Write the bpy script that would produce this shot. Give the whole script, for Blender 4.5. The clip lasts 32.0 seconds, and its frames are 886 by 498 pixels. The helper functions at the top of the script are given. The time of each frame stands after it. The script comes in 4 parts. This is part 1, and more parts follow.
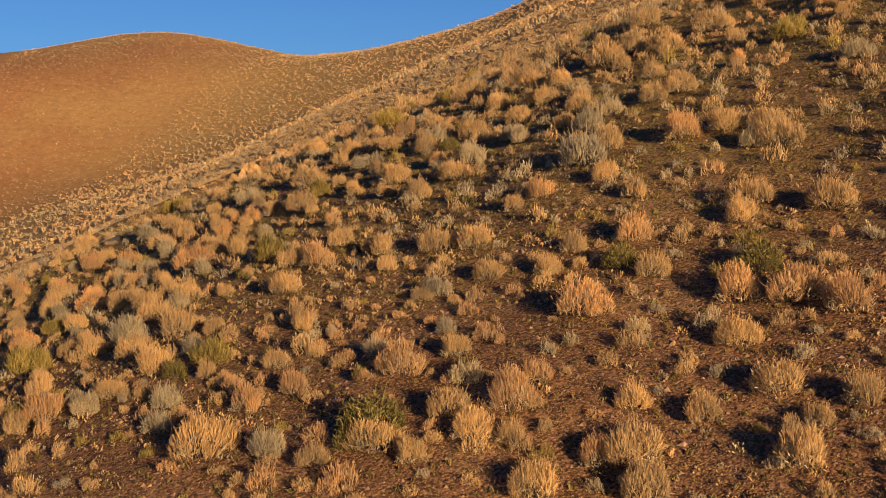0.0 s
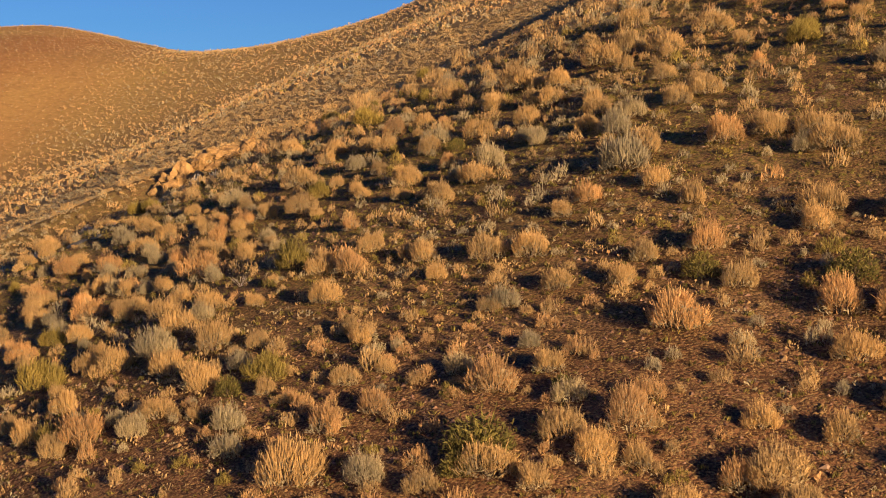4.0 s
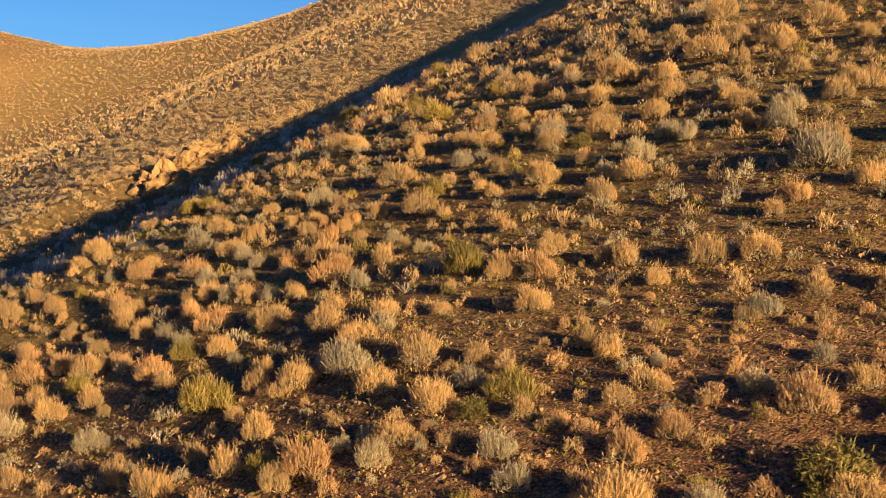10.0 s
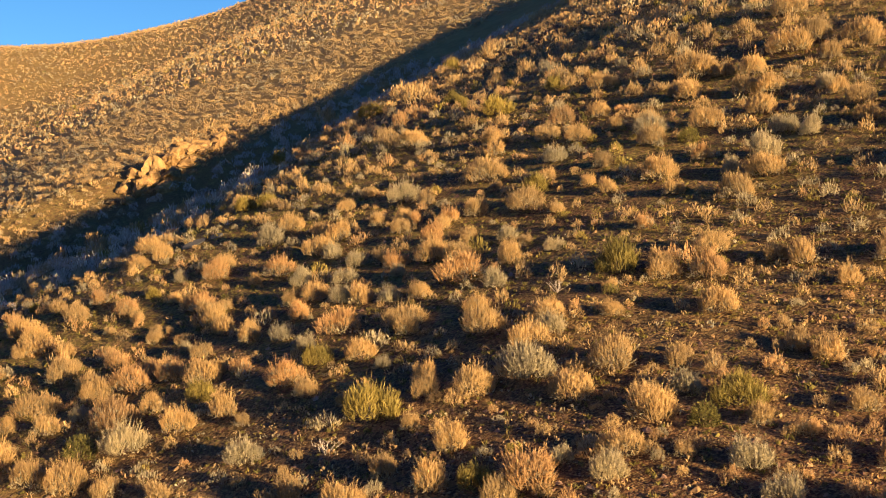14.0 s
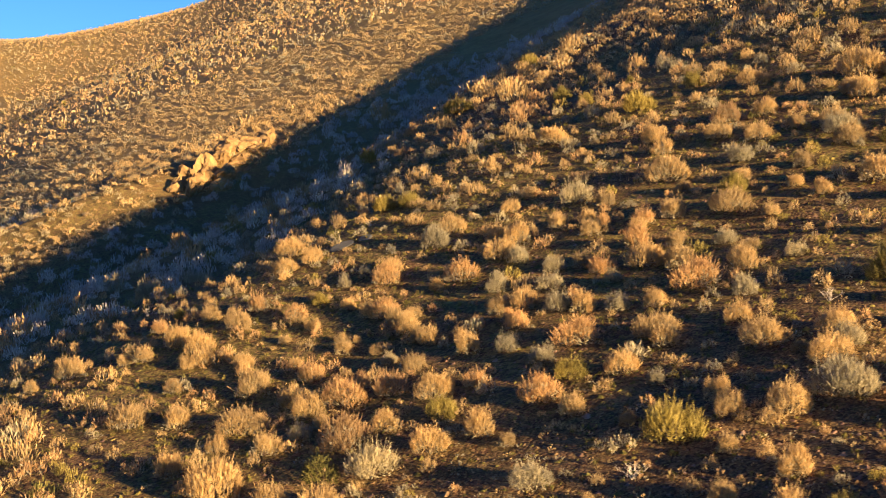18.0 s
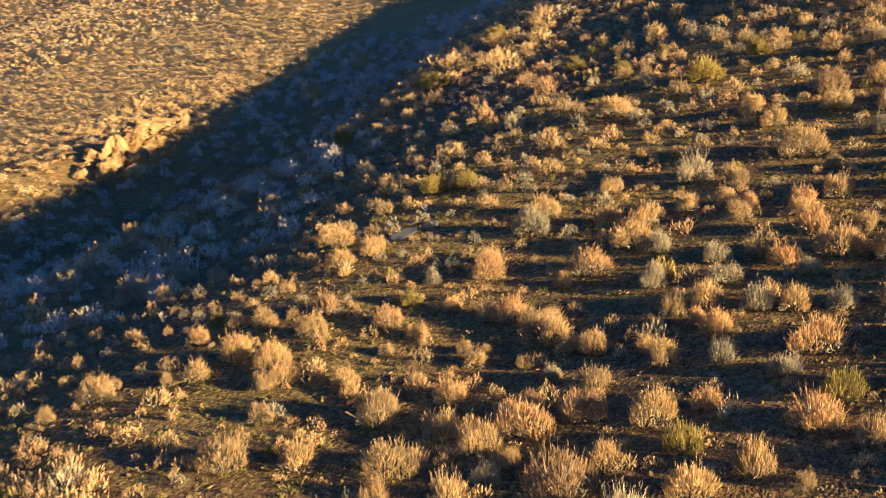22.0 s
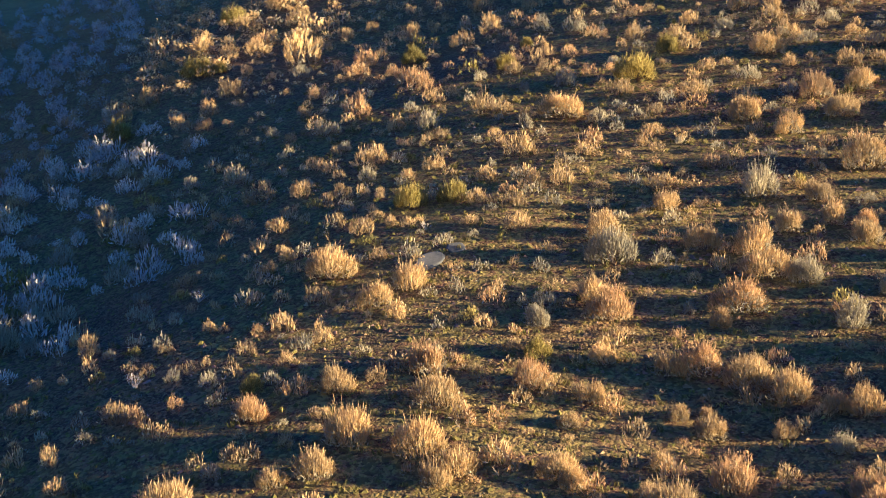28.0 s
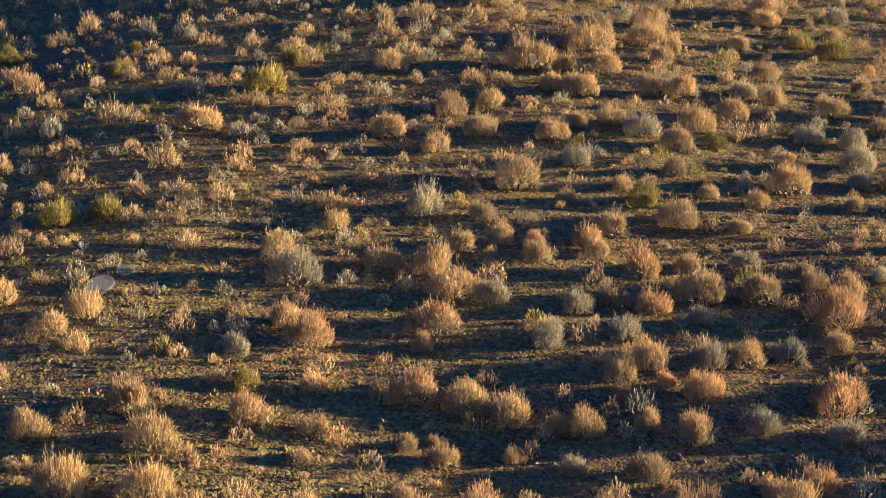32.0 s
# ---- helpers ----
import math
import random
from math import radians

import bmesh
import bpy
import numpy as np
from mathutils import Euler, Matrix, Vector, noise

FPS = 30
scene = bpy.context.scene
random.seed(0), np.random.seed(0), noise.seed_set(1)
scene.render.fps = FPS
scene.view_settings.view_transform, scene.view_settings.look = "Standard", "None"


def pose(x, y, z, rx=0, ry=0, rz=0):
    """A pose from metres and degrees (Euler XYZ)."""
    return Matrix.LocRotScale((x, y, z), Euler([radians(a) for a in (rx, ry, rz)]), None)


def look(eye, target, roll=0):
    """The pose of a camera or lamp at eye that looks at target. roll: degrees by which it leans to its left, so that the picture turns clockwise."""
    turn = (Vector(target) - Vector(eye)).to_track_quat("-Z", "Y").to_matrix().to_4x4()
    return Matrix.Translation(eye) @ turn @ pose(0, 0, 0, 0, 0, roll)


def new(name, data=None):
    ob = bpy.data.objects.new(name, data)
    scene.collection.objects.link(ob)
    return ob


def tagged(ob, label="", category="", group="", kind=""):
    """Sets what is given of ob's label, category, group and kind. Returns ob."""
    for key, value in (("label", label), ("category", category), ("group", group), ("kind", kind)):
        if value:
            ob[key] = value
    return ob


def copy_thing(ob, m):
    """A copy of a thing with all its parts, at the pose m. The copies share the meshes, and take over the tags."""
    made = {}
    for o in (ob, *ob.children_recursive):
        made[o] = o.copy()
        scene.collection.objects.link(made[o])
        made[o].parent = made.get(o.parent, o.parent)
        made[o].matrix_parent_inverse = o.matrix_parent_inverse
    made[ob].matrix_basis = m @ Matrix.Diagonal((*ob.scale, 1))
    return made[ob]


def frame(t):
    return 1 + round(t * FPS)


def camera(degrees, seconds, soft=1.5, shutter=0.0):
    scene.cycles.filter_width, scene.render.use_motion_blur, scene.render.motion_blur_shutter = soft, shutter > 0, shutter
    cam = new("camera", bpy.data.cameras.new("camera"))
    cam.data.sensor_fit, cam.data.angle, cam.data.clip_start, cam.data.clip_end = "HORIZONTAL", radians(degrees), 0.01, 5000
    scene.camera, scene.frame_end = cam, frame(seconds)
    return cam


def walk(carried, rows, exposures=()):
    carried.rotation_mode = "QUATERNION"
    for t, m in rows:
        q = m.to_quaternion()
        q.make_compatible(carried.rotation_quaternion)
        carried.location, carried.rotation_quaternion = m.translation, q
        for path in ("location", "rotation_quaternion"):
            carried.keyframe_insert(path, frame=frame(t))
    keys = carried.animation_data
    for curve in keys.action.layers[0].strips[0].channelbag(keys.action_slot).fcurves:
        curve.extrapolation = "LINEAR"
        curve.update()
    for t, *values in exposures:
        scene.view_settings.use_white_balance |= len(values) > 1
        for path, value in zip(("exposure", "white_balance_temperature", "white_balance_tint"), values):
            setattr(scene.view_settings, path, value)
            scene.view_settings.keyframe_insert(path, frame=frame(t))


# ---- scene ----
cam = camera(35.12, 32.0, soft=0.62, shutter=0.55)

# seconds, x, y, z, heading from +y towards +x, pitch, roll
PATH = [
    (0.0, 0.01, -0.12, 11.97, -12.59, -0.17, -0.29),
    (0.5, -0.69, 0.04, 12.04, -11.83, -0.21, -0.25),
    (1.0, -1.32, 0.15, 12.07, -11.29, -0.22, -0.26),
    (1.5, -2.00, 0.32, 12.08, -10.78, -0.22, -0.16),
    (2.0, -2.73, 0.50, 12.10, -10.23, -0.22, -0.08),
    (2.5, -3.46, 0.67, 12.11, -9.51, -0.21, -0.09),
    (4.5, -6.40, 1.32, 12.28, -6.75, -0.24, -0.12),
    (5.0, -7.20, 1.58, 12.33, -6.25, -0.25, -0.05),
    (5.5, -8.02, 1.89, 12.40, -5.75, -0.27, -0.05),
    (6.0, -8.83, 2.22, 12.48, -5.23, -0.29, -0.05),
    (6.5, -9.62, 2.53, 12.57, -4.60, -0.32, -0.09),
    (7.0, -10.42, 2.84, 12.64, -3.97, -0.34, -0.13),
    (7.5, -11.23, 3.10, 12.66, -3.60, -0.33, -0.13),
    (8.0, -12.04, 3.35, 12.62, -3.36, -0.29, -0.08),
    (8.5, -12.85, 3.61, 12.57, -3.15, -0.25, -0.06),
    (9.0, -13.68, 3.87, 12.49, -2.89, -0.19, -0.05),
    (9.5, -14.48, 4.13, 12.35, -2.54, -0.13, -0.02),
    (10.0, -15.27, 4.41, 12.22, -2.17, -0.11, -0.06),
    (10.5, -16.07, 4.68, 12.08, -1.76, -0.06, 0.01),
    (11.0, -16.92, 4.95, 11.99, -1.25, -0.04, 0.01),
    (11.5, -17.80, 5.19, 11.95, -0.76, -0.01, 0.01),
    (12.0, -18.72, 5.46, 11.93, -0.48, 0.01, 0.05),
    (12.5, -19.64, 5.79, 11.91, -0.17, 0.04, 0.07),
    (13.0, -20.53, 6.10, 11.93, 0.38, 0.05, 0.08),
    (13.5, -21.40, 6.45, 11.96, 1.10, 0.06, 0.08),
    (15.5, -25.04, 7.65, 12.23, 3.17, 0.02, -0.04),
    (16.0, -26.07, 8.01, 12.27, 3.33, 0.02, -0.00),
    (16.5, -27.13, 8.43, 12.27, 3.49, 0.04, 0.08),
    (17.0, -28.19, 8.89, 12.24, 3.67, 0.06, 0.15),
    (17.5, -29.30, 9.45, 12.21, 3.84, 0.08, 0.19),
    (18.0, -30.43, 10.15, 12.12, 4.19, 0.05, 0.24),
    (18.5, -31.58, 10.98, 11.98, 4.73, 0.02, 0.29),
    (19.0, -32.63, 11.98, 11.89, 5.85, -0.02, 0.23),
    (19.5, -33.67, 13.14, 11.78, 7.02, -0.01, 0.19),
    (20.0, -34.69, 14.38, 11.64, 7.80, -0.02, 0.21),
    (20.5, -35.65, 15.70, 11.56, 8.16, -0.02, 0.19),
    (21.0, -36.61, 17.07, 11.59, 8.51, -0.06, 0.12),
    (21.5, -37.53, 18.56, 11.68, 9.71, -0.04, 0.05),
    (22.0, -38.36, 20.05, 11.80, 12.31, 0.01, -0.05),
    (22.5, -39.20, 21.49, 11.87, 15.27, 0.04, -0.08),
    (23.0, -40.06, 22.86, 11.90, 17.21, 0.08, -0.04),
    (23.5, -41.04, 24.20, 11.94, 18.49, 0.09, 0.01),
    (24.0, -42.06, 25.43, 11.89, 19.48, 0.11, 0.02),
    (24.5, -43.06, 26.61, 11.79, 21.43, 0.12, -0.03),
    (26.5, -47.33, 30.92, 12.17, 31.14, -0.24, -0.46),
    (27.0, -48.21, 32.17, 12.32, 32.18, -0.21, -0.49),
    (27.5, -48.97, 33.39, 12.45, 33.67, -0.17, -0.49),
    (28.0, -49.68, 34.57, 12.62, 35.32, -0.13, -0.54),
    (28.5, -50.33, 35.72, 12.80, 38.35, -0.16, -0.64),
    (29.0, -50.89, 36.77, 12.93, 42.30, -0.15, -0.65),
    (29.5, -51.41, 37.77, 13.07, 46.83, -0.15, -0.71),
    (30.0, -51.73, 38.41, 13.16, 51.44, -0.15, -0.71),
    (30.5, -51.82, 38.62, 13.24, 53.96, -0.15, -0.64),
    (31.0, -51.77, 38.58, 13.24, 54.77, -0.15, -0.67),
    (31.5, -51.74, 38.53, 13.19, 55.31, -0.21, -0.71),
    (32.0, -51.71, 38.53, 13.09, 55.64, -0.22, -0.73),
]
# seconds, stops, kelvin, tint
LIGHT = [(0, 1.15, 6650, 22), (6, 1.45, 6800, 17), (13, 1.84, 6850, 12), (19, 2.15, 6500, 9), (24, 2.42, 5750, 7), (28, 2.7, 5350, 6), (32, 2.48, 5300, 5)]
walk(cam, [(t, Matrix.Translation((x, y, z)) @ pose(0, 0, 0, 90 + p, 0, -h) @ pose(0, 0, 0, 0, 0, r)) for t, x, y, z, h, p, r in PATH], LIGHT)

# ---- light ----
SUN_AZ, SUN_EL = 140.6, 7.0
world = bpy.data.worlds.new("sky")
scene.world = world
world.use_nodes = True
wn = world.node_tree
sky = wn.nodes.new("ShaderNodeTexSky")
sky.sky_type = "NISHITA"
sky.sun_disc = False
sky.sun_elevation = radians(SUN_EL)
sky.sun_rotation = radians(SUN_AZ)
sky.air_density, sky.dust_density, sky.ozone_density = 1.0, 0.1, 3.0
clear = wn.nodes.new("ShaderNodeMix")
clear.data_type, clear.blend_type = "RGBA", "MULTIPLY"
clear.inputs[0].default_value = 1.0
# paler towards the horizon, deep blue overhead
way = wn.nodes.new("ShaderNodeTexCoord")
parts = wn.nodes.new("ShaderNodeSeparateXYZ")
wn.links.new(way.outputs["Generated"], parts.inputs[0])
fade = wn.nodes.new("ShaderNodeValToRGB")
fade.color_ramp.elements[0].position, fade.color_ramp.elements[0].color = 0.05, (1.05, 1.8, 2.5, 1)
fade.color_ramp.elements[1].position, fade.color_ramp.elements[1].color = 0.45, (0.32, 0.95, 2.35, 1)
wn.links.new(parts.outputs["Z"], fade.inputs[0])
wn.links.new(fade.outputs[0], clear.inputs[7])
wn.links.new(sky.outputs[0], clear.inputs[6])
wn.links.new(clear.outputs[2], wn.nodes["Background"].inputs[0])
wn.nodes["Background"].inputs[1].default_value = 0.026
sun = new("sun", bpy.data.lights.new("sun", "SUN"))
sun.data.energy, sun.data.angle, sun.data.color = 5.0, radians(0.6), (1.0, 0.69, 0.36)
sun.matrix_world = look((math.sin(radians(SUN_AZ)) * 200, math.cos(radians(SUN_AZ)) * 200, math.tan(radians(SUN_EL)) * 200), (0, 0, 0))


# ---- materials ----
def nodes_of(name):
    m = bpy.data.materials.new(name)
    m.use_nodes = True
    t = m.node_tree
    return m, t, t.nodes["Principled BSDF"]


def noise_node(t, scale, detail=4.0, rough=0.55, coord=None):
    n = t.nodes.new("ShaderNodeTexNoise")
    n.inputs["Scale"].default_value, n.inputs["Detail"].default_value, n.inputs["Roughness"].default_value = scale, detail, rough
    if coord is not None:
        t.links.new(coord, n.inputs["Vector"])
    return n.outputs["Fac"]


def ramp_node(t, fac, stops):
    r = t.nodes.new("ShaderNodeValToRGB")
    el = r.color_ramp.elements
    while len(el) < len(stops):
        el.new(0.5)
    for e, (p, c) in zip(el, stops):
        e.position, e.color = p, (*c, 1)
    t.links.new(fac, r.inputs[0])
    return r.outputs[0]


def mix_node(t, fac, a, b, mode="MIX"):
    n = t.nodes.new("ShaderNodeMix")
    n.data_type, n.blend_type = "RGBA", mode
    for sock, v in ((n.inputs[0], fac), (n.inputs[6], a), (n.inputs[7], b)):
        if isinstance(v, (int, float)):
            sock.default_value = v
        elif isinstance(v, tuple):
            sock.default_value = (*v, 1)
        else:
            t.links.new(v, sock)
    return n.outputs[2]


def foliage_material(name, dark, mid, light, glow=0.26, patch=1.3):
    """Dry leaves and stalks: colour varies sprig by sprig and bush by bush, with light passing through."""
    m, t, b = nodes_of(name)
    geo = t.nodes.new("ShaderNodeNewGeometry")
    info = t.nodes.new("ShaderNodeObjectInfo")
    sprig = ramp_node(t, geo.outputs["Random Per Island"], [(0.0, dark), (0.5, mid), (1.0, light)])
    broad = noise_node(t, 1.0 / patch, 2.0, 0.5, geo.outputs["Position"])
    shade = ramp_node(t, broad, [(0.3, (0.62, 0.62, 0.66)), (0.7, (1.2, 1.12, 1.0))])
    col = mix_node(t, 1.0, sprig, shade, "MULTIPLY")
    own = ramp_node(t, info.outputs["Random"], [(0.0, (0.85, 0.87, 0.9)), (1.0, (1.12, 1.08, 1.0))])
    col = mix_node(t, 1.0, col, own, "MULTIPLY")
    t.links.new(col, b.inputs["Base Color"])
    b.inputs["Roughness"].default_value = 0.8
    b.inputs["Specular IOR Level"].default_value = 0.15
    tr = t.nodes.new("ShaderNodeBsdfTranslucent")
    t.links.new(col, tr.inputs["Color"])
    mx = t.nodes.new("ShaderNodeMixShader")
    mx.inputs[0].default_value = glow
    t.links.new(b.outputs[0], mx.inputs[1])
    t.links.new(tr.outputs[0], mx.inputs[2])
    t.links.new(mx.outputs[0], t.nodes["Material Output"].inputs[0])
    return m


def rough_material(name, stops, scale, bump=0.4, fine=30.0, rough=0.9, spec=0.2):
    """Stone, wood and the like: two scales of colour and a fine relief."""
    m, t, b = nodes_of(name)
    geo = t.nodes.new("ShaderNodeNewGeometry")
    a = ramp_node(t, noise_node(t, scale, 5.0, 0.6, geo.outputs["Position"]), stops)
    grain = ramp_node(t, noise_node(t, fine, 4.0, 0.7, geo.outputs["Position"]), [(0.3, (0.7, 0.7, 0.7)), (0.7, (1.2, 1.2, 1.2))])
    isle = ramp_node(t, geo.outputs["Random Per Island"], [(0.0, (0.7, 0.7, 0.72)), (1.0, (1.2, 1.15, 1.1))])
    col = mix_node(t, 1.0, mix_node(t, 1.0, a, grain, "MULTIPLY"), isle, "MULTIPLY")
    t.links.new(col, b.inputs["Base Color"])
    b.inputs["Roughness"].default_value, b.inputs["Specular IOR Level"].default_value = rough, spec
    bp = t.nodes.new("ShaderNodeBump")
    bp.inputs["Strength"].default_value, bp.inputs["Distance"].default_value = bump, 0.03
    t.links.new(noise_node(t, fine * 0.6, 6.0, 0.7, geo.outputs["Position"]), bp.inputs["Height"])
    t.links.new(bp.outputs[0], b.inputs["Normal"])
    return m


def ground_material():
    """Red-brown stony soil with paler grit, litter and patches of low green growth."""
    m, t, b = nodes_of("stony_soil")
    geo = t.nodes.new("ShaderNodeNewGeometry")
    pos = geo.outputs["Position"]
    soil = ramp_node(t, noise_node(t, 0.35, 6.0, 0.62, pos), [(0.25, (0.05, 0.026, 0.016)), (0.5, (0.09, 0.05, 0.029)), (0.75, (0.135, 0.086, 0.05))])
    grit = t.nodes.new("ShaderNodeTexVoronoi")
    grit.inputs["Scale"].default_value = 11.0
    warp = t.nodes.new("ShaderNodeTexNoise")
    warp.inputs["Scale"].default_value, warp.inputs["Detail"].default_value = 5.0, 3.0
    t.links.new(pos, warp.inputs["Vector"])
    bent = mix_node(t, 0.3, pos, warp.outputs["Color"], "ADD")
    t.links.new(bent, grit.inputs["Vector"])
    stones = ramp_node(t, grit.outputs["Color"], [(0.28, (0.62, 0.58, 0.55)), (0.5, (1.0, 0.95, 0.9)), (0.72, (1.9, 1.75, 1.5))])
    col = mix_node(t, 0.9, soil, stones, "MULTIPLY")
    litter = ramp_node(t, noise_node(t, 14.0, 4.0, 0.75, pos), [(0.5, (0, 0, 0)), (0.66, (1, 1, 1))])
    col = mix_node(t, litter, col, (0.29, 0.2, 0.085))
    green = ramp_node(t, noise_node(t, 0.13, 3.0, 0.6, pos), [(0.3, (0, 0, 0)), (0.5, (1, 1, 1))])
    blades = ramp_node(t, noise_node(t, 3.2, 6.0, 0.75, pos), [(0.4, (0, 0, 0)), (0.56, (1, 1, 1))])
    axes = t.nodes.new("ShaderNodeSeparateXYZ")
    t.links.new(pos, axes.inputs[0])

    def along(axis, start, end):
        n = t.nodes.new("ShaderNodeMapRange")
        n.inputs["From Min"].default_value, n.inputs["From Max"].default_value = start, end
        t.links.new(axes.outputs[axis], n.inputs[0])
        return n.outputs[0]

    moss = mix_node(t, 1.0, mix_node(t, 1.0, green, blades, "MULTIPLY"), along(1, 34.0, 52.0), "MULTIPLY")
    green_tone = mix_node(t, 1.0, mix_node(t, 0.7, (1, 1, 1), stones), (0.15, 0.122, 0.042), "MULTIPLY")
    col = mix_node(t, moss, col, green_tone)
    # the far hill is bare tawny earth, red where nothing grows
    bare = ramp_node(t, noise_node(t, 0.014, 4.0, 0.6, pos), [(0.28, (0, 0, 0)), (0.5, (1, 1, 1))])
    earth = mix_node(t, mix_node(t, 1.0, bare, along(0, -125.0, -165.0), "MULTIPLY"), (0.31, 0.216, 0.084), (0.265, 0.14, 0.06))
    speckle = ramp_node(t, noise_node(t, 0.55, 5.0, 0.8, pos), [(0.32, (0.72, 0.7, 0.68)), (0.66, (1.2, 1.2, 1.15))])
    earth = mix_node(t, 1.0, earth, speckle, "MULTIPLY")
    col = mix_node(t, mix_node(t, 1.0, along(1, 98.0, 130.0), (0.85, 0.85, 0.85), "MULTIPLY"), col, earth)
    t.links.new(col, b.inputs["Base Color"])
    b.inputs["Roughness"].default_value, b.inputs["Specular IOR Level"].default_value = 0.95, 0.1
    bp = t.nodes.new("ShaderNodeBump")
    bp.inputs["Strength"].default_value, bp.inputs["Distance"].default_value = 0.8, 0.07
    pebbly = ramp_node(t, noise_node(t, 1.1, 3.0, 0.6, pos), [(0.35, (0.2, 0.2, 0.2)), (0.6, (0.6, 0.6, 0.6))])
    clods = mix_node(t, 0.45, noise_node(t, 3.1, 8.0, 0.72, pos), noise_node(t, 11.0, 6.0, 0.75, pos))
    domes = ramp_node(t, grit.outputs["Distance"], [(0.0, (1, 1, 1)), (0.75, (0, 0, 0))])
    hgt = mix_node(t, pebbly, clods, domes)
    t.links.new(hgt, bp.inputs["Height"])
    t.links.new(bp.outputs[0], b.inputs["Normal"])
    return m


SOIL = ground_material()
ROCK = rough_material("weathered_rock", [(0.3, (0.13, 0.082, 0.036)), (0.55, (0.25, 0.165, 0.072)), (0.8, (0.36, 0.245, 0.11))], 1.6, bump=0.7, fine=12.0)
# dark blue-grey: a bush's shadow over the slab put into its colour
SHADED_SLAB = rough_material("shade_toned_slab", [(0.3, (0.055, 0.059, 0.057)), (0.55, (0.08, 0.084, 0.08)), (0.8, (0.11, 0.11, 0.102))], 1.2, bump=0.2)
MOSS = rough_material("mossy_clod", [(0.3, (0.09, 0.08, 0.024)), (0.55, (0.18, 0.155, 0.045)), (0.8, (0.3, 0.24, 0.08))], 2.0, spec=0.05)
LITTER = rough_material("dry_litter", [(0.3, (0.16, 0.1, 0.05)), (0.55, (0.28, 0.19, 0.095)), (0.8, (0.42, 0.32, 0.18))], 2.0, spec=0.05)
STONE = rough_material("scree_stone", [(0.3, (0.13, 0.075, 0.05)), (0.55, (0.24, 0.15, 0.1)), (0.8, (0.4, 0.3, 0.21))], 0.8)
BARK = rough_material("grey_bark", [(0.3, (0.09, 0.065, 0.05)), (0.7, (0.2, 0.15, 0.115))], 6.0)
DEADWOOD = rough_material("bleached_wood", [(0.3, (0.36, 0.31, 0.25)), (0.7, (0.55, 0.49, 0.4))], 6.0)
GOLD = foliage_material("straw_sage", (0.33, 0.235, 0.112), (0.43, 0.312, 0.152), (0.53, 0.4, 0.21))
GREY = foliage_material("grey_sage", (0.25, 0.228, 0.155), (0.34, 0.308, 0.205), (0.44, 0.4, 0.275))
RUST = foliage_material("russet_sage", (0.36, 0.23, 0.11), (0.46, 0.3, 0.147), (0.56, 0.385, 0.2))
# pale grey for bushes in shadow: their skylit look put into the colour
SHADE_GREY = foliage_material("shade_grey_sage", (0.33, 0.325, 0.29), (0.49, 0.48, 0.43), (0.62, 0.61, 0.555))
YELLOW = foliage_material("yellow_rabbitbrush", (0.15, 0.122, 0.03), (0.28, 0.235, 0.065), (0.4, 0.345, 0.12))
GREEN = foliage_material("green_bitterbrush", (0.06, 0.06, 0.02), (0.14, 0.135, 0.042), (0.25, 0.23, 0.075))
GRASS = foliage_material("low_grass", (0.08, 0.078, 0.02), (0.16, 0.15, 0.04), (0.3, 0.24, 0.08))
KINDS = [GOLD, GREY, RUST, YELLOW, GREEN, SHADE_GREY]

# ---- land ----
# control heights of the hillsides on a fan of bearings (columns) and growing ranges (rows) round a point behind the walk
FAN_X, FAN_Y, BEAR_0, BEAR_STEP, RANGE_0, RANGE_STEP = -30.0, -60.0, -24.0, 6.0, 74.0, 1.222
HEIGHTS = np.array([
    (-11.2, -9.9, -8.7, -7.6, -6.2, -4.9, -4.5, -5.2, -6.4),
    (-11.1, -7.8, -4.5, -1.5, 0.7, 4.4, 6.0, 5.3, 5.1),
    (-10.8, -5.7, -0.5, 5.2, 8.6, 12.1, 14.6, 16.2, 17.6),
    (-10.2, -3.6, 2.7, 8.4, 14.9, 20.4, 24.6, 27.9, 31.3),
    (-9.1, -1.2, 6.3, 13.6, 20.3, 27.5, 34.3, 40.4, 46.2),
    (-6.8, 2.4, 11.6, 22.2, 29.4, 36.8, 45.6, 53.9, 61.7),
    (-1.9, 8.2, 19.2, 31.4, 41.6, 50.4, 59.7, 68.6, 77.1),
    (8.3, 16.9, 27.0, 41.7, 54.5, 66.8, 76.3, 84.0, 91.0),
    (27.0, 28.9, 38.9, 52.9, 71.0, 85.8, 93.2, 97.8, 101.9),
    (61.7, 65.8, 64.6, 74.2, 94.5, 102.9, 105.2, 106.5, 107.8),
    (77.5, 86.8, 76.1, 88.2, 98.0, 102.9, 104.7, 105.5, 106.3),
])
